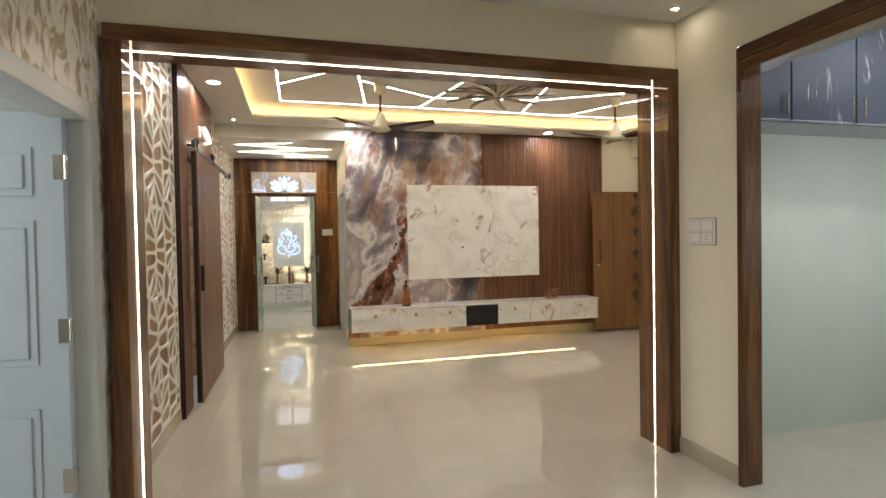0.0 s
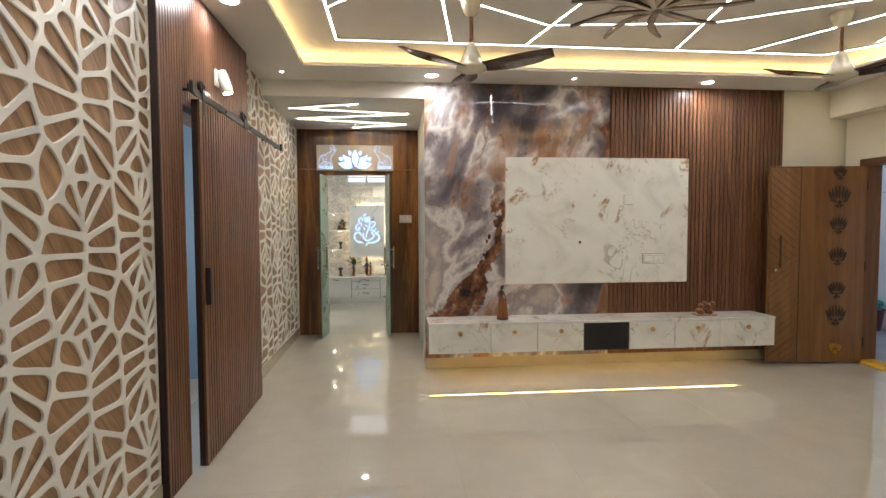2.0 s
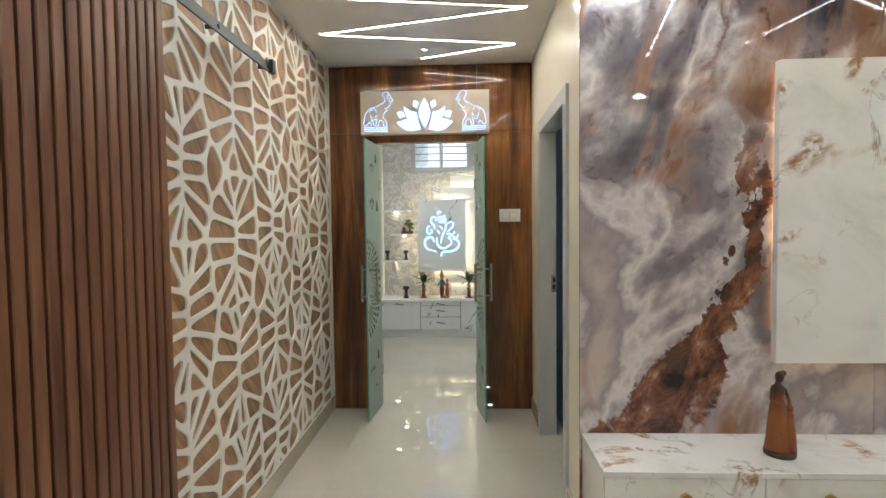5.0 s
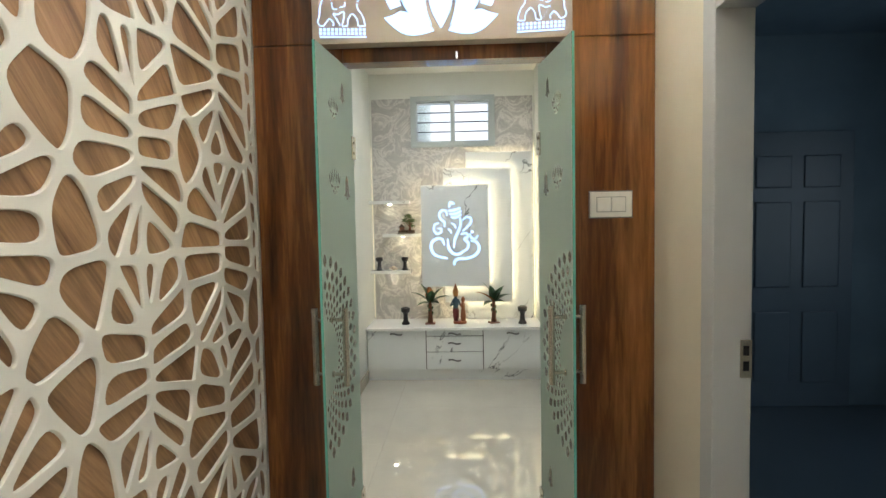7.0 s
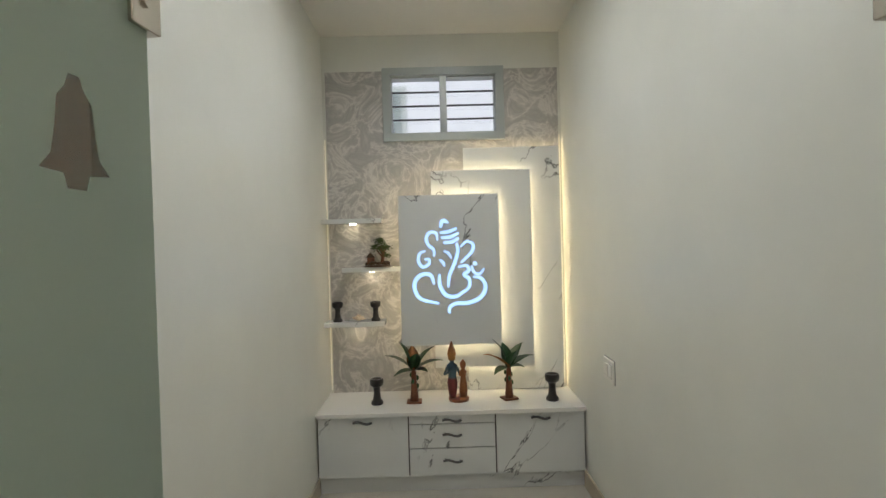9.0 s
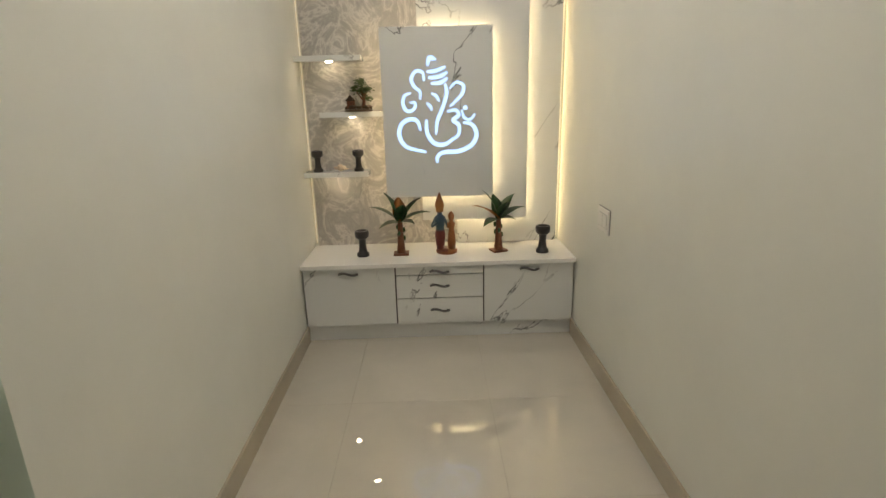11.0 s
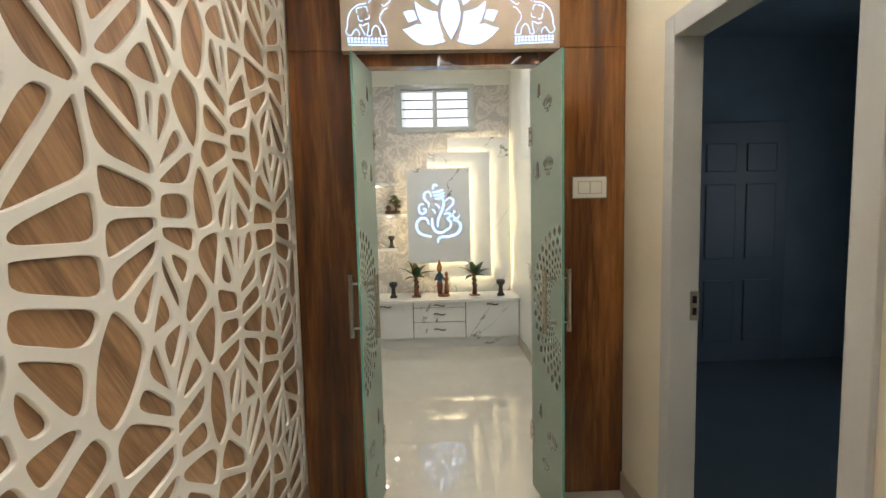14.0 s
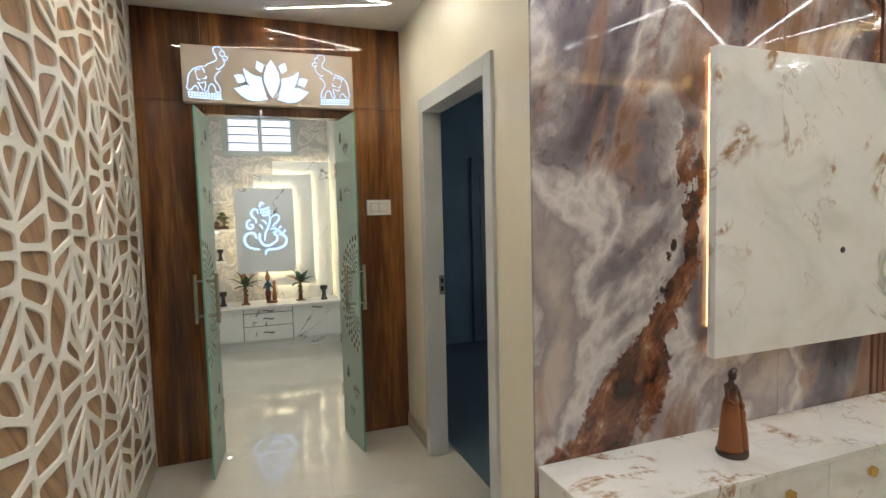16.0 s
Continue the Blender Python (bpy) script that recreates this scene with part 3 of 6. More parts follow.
wall_along_y("wall_kitchen_east", 5.0, 5.12, -2.0, 2.95, 0, Z_HALL, SHADE_WALL, "pale grey-green painted kitchen wall", [(0.2, 1.8, 0.9, 2.1)])
structure("ceiling_hall", bmnew((-3.0, 5.12, -2.15, Y_PORTAL_IN - 0.01, Z_HALL, Z_HALL + 0.1)), CEIL, "smooth off-white ceiling of the hall", "ceiling")
wall_along_x("wall_side_room_north", 2.735, 2.86, -3.0, -0.83, 0, Z_HALL, SHADE_WALL, "plain wall of the side room")
wall_along_y("wall_side_room_west", -3.12, -3.0, -2.15, 2.86, 0, Z_HALL, SHADE_WALL, "plain wall of the side room", [(0.6, 2.0, 0.8, 2.1)])

# living room and corridor
wall_along_y("wall_west", -0.93, X_LEFT, Y_PORTAL_IN, Y_POOJA_IN, 0, 2.96, WOOD_BACK, "tan wood sheet wall behind the white lattice", [(4.73, 5.80, 0, 2.06)])
wall_along_x("wall_south_east", 2.952, 3.062, 2.36, 5.3, 0, 2.96, CREAM, "plain cream painted wall")
wall_along_x("wall_over_portal", 3.021, 3.06, -0.93, 2.36, 2.30, 2.96, CREAM, "cream painted wall above the portal")
wall_along_y("wall_east", X_RIGHT, X_RIGHT + 0.16, 3.10, 6.71, 0, 2.96, CREAM, "cream painted wall with the main doorway", [(5.40, 6.52, 0, 2.03)])
wall_along_x("wall_television", Y_TV + 0.012, 6.90, 0.745, 5.25, 0, 2.96, CREAM, "cream painted wall behind the television unit")
wall_along_y("wall_corridor_east", 0.755, 0.86, 6.90, Y_POOJA_IN, 0, 2.96, CREAM, "cream painted corridor wall with a doorway", [(7.032, 7.983, 0, 2.065)])
structure("beam_east", bmnew((4.90, X_RIGHT, 3.10, Y_TV, 2.47, Z_RING + 0.03)), CREAM, "cream boxed beam under the ceiling", "beam")
structure("beam_corridor", bmnew((X_LEFT, 0.755, Y_TV + 0.005, 6.93, Z_CORR, Z_RING + 0.03)), CEIL, "off-white drop where the corridor ceiling begins", "beam")
structure("ceiling_corridor", bmnew((-0.93, 0.90, 6.93, Y_POOJA_IN, Z_CORR, Z_CORR + 0.1)), CEIL, "smooth off-white corridor ceiling", "ceiling")

# tray ceiling: a ring, an upright lip with a pocket behind it, and the raised field
CX0, CX1, CY0, CY1 = -0.31, 4.46, 3.50, 6.26
bm = bmnew((X_LEFT, 5.09, 3.03, CY0, Z_RING, Z_RING + 0.03), (X_LEFT, 5.09, CY1, Y_TV + 0.012, Z_RING, Z_RING + 0.03),
           (X_LEFT, CX0, CY0, CY1, Z_RING, Z_RING + 0.03), (CX1, 5.09, CY0, CY1, Z_RING, Z_RING + 0.03))
structure("ceiling_ring", bm, CEIL, "smooth off-white lowered ceiling border", "ceiling")
structure("ceiling_tray", bmnew((-0.93, 5.25, 3.0, 6.9, Z_TRAY + 0.03, Z_TRAY + 0.12)), CEIL, "smooth off-white raised ceiling field", "ceiling")
P = 0.13
bm = bmnew((CX0 - P - 0.02, CX0 - P, CY0 - P, CY1 + P, Z_RING + 0.03, Z_TRAY + 0.03), (CX1 + P, CX1 + P + 0.02, CY0 - P, CY1 + P, Z_RING + 0.03, Z_TRAY + 0.03),
           (CX0 - P, CX1 + P, CY0 - P - 0.02, CY0 - P, Z_RING + 0.03, Z_TRAY + 0.03), (CX0 - P, CX1 + P, CY1 + P, CY1 + P + 0.02, Z_RING + 0.03, Z_TRAY + 0.03))
structure("ceiling_pocket", bm, CEIL, "off-white upright faces inside the cove pocket", "ceiling")
cove = thing("cove_light", "warm yellow LED strip hidden in the ceiling cove", "strip light", pose(0, 0, Z_RING + 0.03))
for b in ((CX0 - 0.10, CX0 - 0.085, CY0 - 0.1, CY1 + 0.1, 0.002, 0.012), (CX1 + 0.085, CX1 + 0.10, CY0 - 0.1, CY1 + 0.1, 0.002, 0.012),
          (CX0 - 0.1, CX1 + 0.1, CY0 - 0.1, CY0 - 0.085, 0.002, 0.012), (CX0 - 0.1, CX1 + 0.1, CY1 + 0.085, CY1 + 0.10, 0.002, 0.012)):
    part("led_strip", bmnew(b), G_COVE, cove)


def led_line(a, b, z, wide=0.0125, name="ceiling_led_line", label="straight cool-white LED profile set flush in the ceiling"):
    a, b = Vector((*a, z)), Vector((*b, z))
    d = b - a
    m = Matrix.Translation((a + b) / 2) @ pose(0, 0, 0, 0, 0, math.degrees(math.atan2(d.y, d.x)))
    t = thing(name, label, "strip light", m, "LED lines in the ceiling")
    h = d.length / 2
    part("diffuser", bmnew((-h, h, -wide / 2, wide / 2, -0.002, 0.004)), G_CORR if wide < 0.01 else G_LINE, t)
    part("profile", bmnew((-h, h, wide / 2, wide / 2 + 0.004, -0.003, 0.004), (-h, h, -wide / 2 - 0.004, -wide / 2, -0.003, 0.004)), PLASTIC, t)


ZL = Z_TRAY + 0.026
for a, b in (((0, 3.9), (0, 5.94)), ((0.012, 5.94), (4.15, 5.97)), ((0.01, 5.32), (0.67, 4.64)), ((0.60, 4.25), (0.905, 5.92)), ((0.78, 5.07), (1.60, 5.52)),
             ((1.52, 5.92), (1.86, 4.22)), ((1.63, 5.50), (2.74, 5.37)), ((2.80, 5.95), (2.50, 4.25)), ((1.86, 4.34), (2.57, 4.69)),
             ((2.76, 5.36), (4.02, 4.62)), ((3.42, 5.95), (4.06, 4.76)), ((4.07, 4.70), (4.33, 5.62)), ((4.16, 5.97), (4.62, 5.45))):
    led_line(a, b, ZL)
ZC = Z_CORR - 0.004
for a, b in (((0.09, 6.97), (-0.62, 7.21)), ((-0.61, 7.20), (0.60, 7.41)), ((0.59, 7.42), (-0.63, 7.73)), ((-0.62, 7.74), (0.59, 7.98)), ((0.58, 7.99), (-0.05, 8.24))):
    led_line(a, b, ZC, 0.0065, "corridor_led_line", "thin warm-white LED line zigzagging over the corridor ceiling")


def downlight(x, y, z, r, big=True, lens=None):
    t = thing("downlight" if big else "spotlight", "round white recessed ceiling downlight, switched on" if big else "tiny white recessed ceiling spot, switched on", "downlight", pose(x, y, z), "recessed ceiling lights")
    part("rim", lathe(bmesh.new(), [(r * 0.8, -0.001), (r * 0.85, -0.008), (r, -0.006), (r * 1.05, 0.0), (r * 0.8, 0.002)], 24), PLASTIC, t, smooth=True)
    part("lens", lathe(bmesh.new(), [(0.0005, -0.005), (r * 0.6, -0.0045), (r * 0.8, -0.002), (r * 0.8, 0.001)], 24), lens or (G_DOWN if big else G_SPOT), t)


for x, y in ((-0.53, 5.0), (0.79, 6.47), (3.43, 6.48), (-0.53, 3.6), (2.1, 3.27), (4.7, 4.6)):
    downlight(x, y, Z_RING, 0.065)
for x, y in ((-0.53, 6.45), (2.11, 6.45), (4.70, 6.46)):
    downlight(x, y, Z_RING, 0.022, False)
for x, y in ((-0.01, 7.07), (-0.01, 8.06)):
    downlight(x, y, Z_CORR, 0.018, False)
for x, y in ((2.27, 2.62), (0.8, 1.2)):
    downlight(x, y, Z_HALL, 0.025, False)
# two unseen downlights, added out of view to brighten the hall
for x, y in ((0.8, -0.6), (0.8, 0.7)):
    downlight(x, y, Z_HALL, 0.065)
downlight(3.45, 2.05, Z_HALL, 0.065)
downlight(-0.06, 9.2, Z_POOJA, 0.055, lens=G_DOWN_POOJA)
downlight(-0.06, 10.3, Z_POOJA, 0.055, lens=G_DOWN_POOJA)

# pooja room
wall_along_x("wall_pooja_door", Y_POOJA + 0.02, Y_POOJA_IN, XP0 - 0.1, 0.90, 0, 2.96, WHITE_WALL, "white wall round the glass doors", [(DOOR_L - 0.02, DOOR_R + 0.02, 0, DOOR_TOP + 0.02)])
wall_along_y("wall_pooja_west", XP0 - 0.12, XP0, Y_POOJA_IN, Y_BACK, 0, 2.96, PRAYER_WALL, "smooth white painted prayer room wall")
wall_along_y("wall_pooja_east", XP1, XP1 + 0.12, Y_POOJA_IN, Y_BACK, 0, 2.96, PRAYER_WALL, "smooth white painted prayer room wall")
WX0, WX1, WZ0, WZ1 = -0.42, 0.312, 2.148, 2.56
wall_along_x("wall_pooja_north", Y_BACK, Y_BACK + 0.16, XP0 - 0.12, XP1 + 0.12, 0, 2.96, PRAYER_WALL, "cream painted prayer room end wall with a high window", [(WX0, WX1, WZ0, WZ1)])
structure("ceiling_pooja", bmnew((XP0 - 0.12, XP1 + 0.12, Y_POOJA_IN - 0.02, Y_BACK, Z_POOJA, Z_POOJA + 0.1)), CEIL, "smooth off-white prayer room ceiling", "ceiling")

# the unlit room off the corridor, its gloom put into the surface colours
wall_along_y("wall_bedroom_east", 3.4, 3.5, 6.9, 10.4, 0, 2.7, GLOOM_ROOM, "wall of the unlit room, coloured dark for its gloom", [(8.0, 9.2, 0.95, 2.05)])
wall_along_x("wall_bedroom_north", 10.3, 10.4, 0.876, 3.4, 0, 2.7, GLOOM_ROOM, "wall of the unlit room, coloured dark for its gloom")
structure("ceiling_bedroom", bmnew((0.901, 3.5, 6.9, 10.4, 2.7, 2.8)), GLOOM_ROOM, "ceiling of the unlit room", "ceiling")
# dark sheet laid over the tiles where the floor only lies in shade
structure("floor_bedroom", bmnew((0.905, 3.4, 6.92, 10.3, 0.0, 0.006)), GLOOM_FLOOR, "floor sheet of the unlit room, coloured dark for its gloom", "floor")
# the room behind the sliding door
wall_along_y("wall_slide_room_west", -2.6, -2.5, 3.0, 7.0, 0, 2.7, TEAL_WALL, "teal-blue wall of the room behind the sliding door", [(4.4, 5.6, 1.05, 2.15)])
wall_along_x("wall_slide_room_north", 6.6, 6.7, -2.5, -0.93, 0, 2.7, TEAL_WALL, "teal-blue wall of the room behind the sliding door")
wall_along_x("wall_slide_room_south", 3.5, 3.6, -2.5, -0.93, 0, 2.7, TEAL_WALL, "teal-blue wall of the room behind the sliding door")
structure("ceiling_slide_room", bmnew((-2.6, -0.93, 3.0, 7.0, 2.7, 2.8)), CEIL, "ceiling of the room behind the sliding door", "ceiling")

# skirting
sk = ((2.398, 2.41, 2.32, 2.765, 0, 0.10), (-0.742, -0.727, 3.068, 4.391, 0, 0.10), (X_LEFT, X_LEFT + 0.014, 6.016, Y_POOJA, 0, 0.10),
      (0.743, 0.755, 7.99, Y_POOJA, 0, 0.10), (0.743, 0.755, 6.90, 7.025, 0, 0.10), (XP0, XP0 + 0.012, Y_POOJA_IN, 10.98, 0, 0.10), (XP1 - 0.012, XP1, Y_POOJA_IN, 10.98, 0, 0.10),
      (0.733, 4.20, Y_TV - 0.012, Y_TV + 0.012, 0, 0.10), (4.20, X_RIGHT, Y_TV, Y_TV + 0.012, 0, 0.10), (X_RIGHT - 0.012, X_RIGHT, 3.10, 5.36, 0, 0.10))
for s in sk:
    structure("skirting", bmnew(s, bevel=0.002), SKIRT, "beige glossy tile skirting along the wall foot", "skirting")


# ---- portal ----
portal = thing("portal", "glossy walnut laminate portal with inset LED lines", "portal", pose(0.86, 2.9, 0))
PX0, PX1, IX0, IX1, PZ, IZ = -1.538, 1.556, -1.462, 1.475, 2.352, 2.278
y0, y1 = -0.135, 0.165
part("jamb", bmnew((PX0, IX0, y0, y1, 0, IZ), bevel=0.002), WOOD_PORTAL, portal)
part("jamb", bmnew((IX1, PX1, y0, y1, 0, IZ), bevel=0.002), WOOD_PORTAL, portal)
part("header", bmnew((PX0, PX1, y0, y1, IZ, PZ), bevel=0.002), WOOD_PORTAL_X, portal)
part("led_strip", bmnew((IX0 - 0.001, IX0 + 0.004, 0.0075, 0.0125, 0.0, IZ)), G_PORTAL, portal, "glowing white LED line")
part("led_strip", bmnew((IX1 - 0.004, IX1 + 0.001, 0.0075, 0.0125, 0.0, IZ)), G_PORTAL, portal, "glowing white LED line")
part("led_strip", bmnew((IX0 + 0.004, IX1 - 0.004, 0.0075, 0.0125, IZ - 0.004, IZ + 0.001)), G_PORTAL, portal, "glowing white LED line")

# kitchen opening
kf = thing("kitchen_opening_frame", "dark walnut laminate lining of the kitchen opening", "door frame", pose(2.462, 1.372, 0))
part("jamb", bmnew((-0.068, 0.065, 0.915, 0.943, 0, 2.25), bevel=0.002), WOOD_PORTAL, kf)
part("jamb", bmnew((-0.068, 0.065, -0.95, -0.92, 0, 2.25), bevel=0.002), WOOD_PORTAL, kf)
part("header", bmnew((-0.068, 0.065, -0.92, 0.915, 2.19, 2.246), bevel=0.002), WOOD_KITCHEN_Y, kf)
part("header_face", bmnew((-0.068, -0.052, -0.95, 0.943, 2.252, 2.32), bevel=0.002), WOOD_KITCHEN_Y, kf)


def kitchen_cabinet(x0, x1, handle_right):
    w = x1 - x0
    t = thing("kitchen_wall_cabinet", "glossy blue-grey veined kitchen wall cabinet, closed", "cabinet", pose(x0, 2.812, 1.995), "kitchen wall cabinets")
    part("body", bmnew((0, w, -0.31, -0.001, 0, 0.66)), KITCHEN_BLUE, t)
    d = part("door", bmnew((0.003, w - 0.003, -0.332, -0.312, 0.012, 0.655), bevel=0.002), KITCHEN_BLUE, t)
    hx = w - 0.045 if handle_right else 0.045
    bm = bmesh.new()
    for z in (0.05, 0.15):
        cyl(bm, (hx, -0.332, z), (hx, -0.352, z), 0.005, seg=10)
    cyl(bm, (hx, -0.352, 0.04), (hx, -0.352, 0.16), 0.006, seg=10)
    part("handle", bm, STEEL, d, "bowed chrome handle")


kitchen_cabinet(2.52, 2.955, True)
kitchen_cabinet(2.96, 3.46, True)
kitchen_cabinet(3.465, 3.965, False)
kitchen_cabinet(3.97, 4.47, True)


def switch_plate(name, label, at, w, h, cells, socket=-1):
    """A plate in its local x, z plane with its face towards -y."""
    t = thing(name, label, "switch", at)
    # dark rim colours in the shade line round the plate's edge
    part("rim", bmnew((-w / 2 - 0.004, w / 2 + 0.004, -0.004, 0, -h / 2 - 0.004, h / 2 + 0.004), bevel=0.001), EDGE_SHADE, t)
    part("plate", bmnew((-w / 2, w / 2, -0.010, 0, -h / 2, h / 2), bevel=0.003), PLASTIC, t)
    for i, (cx, cz, cw, ch) in enumerate(cells):
        part("rocker", bmnew((cx - cw / 2, cx + cw / 2, -0.014, -0.008, cz - ch / 2, cz + ch / 2), bevel=0.002), PLASTIC, t)
        part("gap", bmnew((cx - cw / 2 - 0.003, cx + cw / 2 + 0.003, -0.0107, -0.009, cz - ch / 2 - 0.003, cz + ch / 2 + 0.003)), PLASTIC_GREY, t)
        if i == socket:
            for dx, dz in ((0, 0.012), (-0.010, -0.008), (0.010, -0.008)):
                bm = bmesh.new()
                cyl(bm, (cx + dx, -0.0148, cz + dz), (cx + dx, -0.011, cz + dz), 0.0035, seg=10)
                part("socket_hole", bm, BLACK, t)
    return t


switch_plate("switchboard", "white plastic switchboard with four modules on the cream wall", pose(2.41, 2.575, 1.36, 0, 0, -90), 0.20, 0.15,
             [(-0.045, 0.034, 0.08, 0.055), (0.045, 0.034, 0.08, 0.055), (-0.045, -0.034, 0.08, 0.055), (0.045, -0.034, 0.08, 0.055)], 3)

# panel door of the side room
side = thing("side_room_door_frame", "pale grey enamelled door frame in the relief-painted wall", "door frame", pose(-0.70, 2.125, 0))
part("jamb", bmnew((-0.14, 0.012, 0.50, 0.585, 0, 1.955), bevel=0.003), FRAME_PAINT, side)
part("jamb", bmnew((-0.14, 0.012, -0.585, -0.50, 0, 1.955), bevel=0.003), FRAME_PAINT, side)
part("header", bmnew((-0.14, 0.012, -0.50, 0.50, 1.875, 1.955), bevel=0.003), FRAME_PAINT, side)
leaf = thing("side_room_door", "grey-blue six-panel door standing open into the side room", "door", pose(-0.775, 2.60, 0.01, 0, 0, 176))
bm = bmnew((0, 0.86, -0.02, 0.02, 0, 1.885), bevel=0.002)
part("leaf", bm, GREY_PAINT, leaf)
for px in (0.11, 0.48):
    for z0, z1 in ((0.18, 0.66), (0.84, 1.44), (1.54, 1.74)):
        for yy in (-1, 1):
            b2 = bmesh.new()
            ya, yb = (0.02, 0.026) if yy > 0 else (-0.026, -0.02)
            box(b2, px, px + 0.27, ya, yb, z0, z1, 0.003)
            box(b2, px + 0.03, px + 0.24, ya + 0.006 * yy, yb + 0.006 * yy, z0 + 0.03, z1 - 0.03, 0.005)
            part("panel", b2, GREY_PAINT, leaf)
for z in (0.35, 0.98, 1.66):
    bm = bmesh.new()
    cyl(bm, (-0.012, 0.02, z - 0.05), (-0.012, 0.02, z + 0.05), 0.008, seg=12)
    box(bm, -0.012, 0.035, 0.019, 0.023, z - 0.05, z + 0.05)
    part("hinge", bm, STEEL, leaf, "steel butt hinge")


# ---- west wall: lattice, slatted panel, sliding door ----
def clip_poly(poly, a, b, c):
    """Keeps the part where a * x + b * y <= c."""
    out = []
    for i, p in enumerate(poly):
        q = poly[(i + 1) % len(poly)]
        dp, dq = a * p[0] + b * p[1] - c, a * q[0] + b * q[1] - c
        if dp <= 0:
            out.append(p)
        if (dp < 0 < dq) or (dq < 0 < dp):
            t = dp / (dp - dq)
            out.append((p[0] + t * (q[0] - p[0]), p[1] + t * (q[1] - p[1])))
    return out


def rounded(poly, k=0.42, n=5):
    out = []
    for i, p in enumerate(poly):
        a, b = poly[i - 1], poly[(i + 1) % len(poly)]
        la, lb = math.dist(a, p), math.dist(b, p)
        if la < 1e-4 or lb < 1e-4:
            continue
        ra, rb = min(0.06, la * k), min(0.06, lb * k)
        s = (p[0] + (a[0] - p[0]) * ra / la, p[1] + (a[1] - p[1]) * ra / la)
        e = (p[0] + (b[0] - p[0]) * rb / lb, p[1] + (b[1] - p[1]) * rb / lb)
        for j in range(n):
            t = j / (n - 1)
            out.append(((1 - t) ** 2 * s[0] + 2 * t * (1 - t) * p[0] + t * t * e[0], (1 - t) ** 2 * s[1] + 2 * t * (1 - t) * p[1] + t * t * e[1]))
    return out


def area(poly):
    return 0.5 * abs(sum(p[0] * q[1] - q[0] * p[1] for p, q in zip(poly, poly[1:] + poly[:1])))


def convex_edge(poly, c, a):
    """The point of a convex outline round c in the direction a."""
    dx, dy = math.cos(a), math.sin(a)
    best = None
    for i, p in enumerate(poly):
        q = poly[(i + 1) % len(poly)]
        ex, ey = q[0] - p[0], q[1] - p[1]
        den = dx * ey - dy * ex
        if abs(den) < 1e-12:
            continue
        t = ((p[0] - c[0]) * ey - (p[1] - c[1]) * ex) / den
        u = ((p[0] - c[0]) * dy - (p[1] - c[1]) * dx) / den
        if t > 0 and -1e-6 <= u <= 1 + 1e-6 and (best is None or t > best):
            best = t
    return None if best is None else (c[0] + dx * best, c[1] + dy * best)


SHEET = 1.336
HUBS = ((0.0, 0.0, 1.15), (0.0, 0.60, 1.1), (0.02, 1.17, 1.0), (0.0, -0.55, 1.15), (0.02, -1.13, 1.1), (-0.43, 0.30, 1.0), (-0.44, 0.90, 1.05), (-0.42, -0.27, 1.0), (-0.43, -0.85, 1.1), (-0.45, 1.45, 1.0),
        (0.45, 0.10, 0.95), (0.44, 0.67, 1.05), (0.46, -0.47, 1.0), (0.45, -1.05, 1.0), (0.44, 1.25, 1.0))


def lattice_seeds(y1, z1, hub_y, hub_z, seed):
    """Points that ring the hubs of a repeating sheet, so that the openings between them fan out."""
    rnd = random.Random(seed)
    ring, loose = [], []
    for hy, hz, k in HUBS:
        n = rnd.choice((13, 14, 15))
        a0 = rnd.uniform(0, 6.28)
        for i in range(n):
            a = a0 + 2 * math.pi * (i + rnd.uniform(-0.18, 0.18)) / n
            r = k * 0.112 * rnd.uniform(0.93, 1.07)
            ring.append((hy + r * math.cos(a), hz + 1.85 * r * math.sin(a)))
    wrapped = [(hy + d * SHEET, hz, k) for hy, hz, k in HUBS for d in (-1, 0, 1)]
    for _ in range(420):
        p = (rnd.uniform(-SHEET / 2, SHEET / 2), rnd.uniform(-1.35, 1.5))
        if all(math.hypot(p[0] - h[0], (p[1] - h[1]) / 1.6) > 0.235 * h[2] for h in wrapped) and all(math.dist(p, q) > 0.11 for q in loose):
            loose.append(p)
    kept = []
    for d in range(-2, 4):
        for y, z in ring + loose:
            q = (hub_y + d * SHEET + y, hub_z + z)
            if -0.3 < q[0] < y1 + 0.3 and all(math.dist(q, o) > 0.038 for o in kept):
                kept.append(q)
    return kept


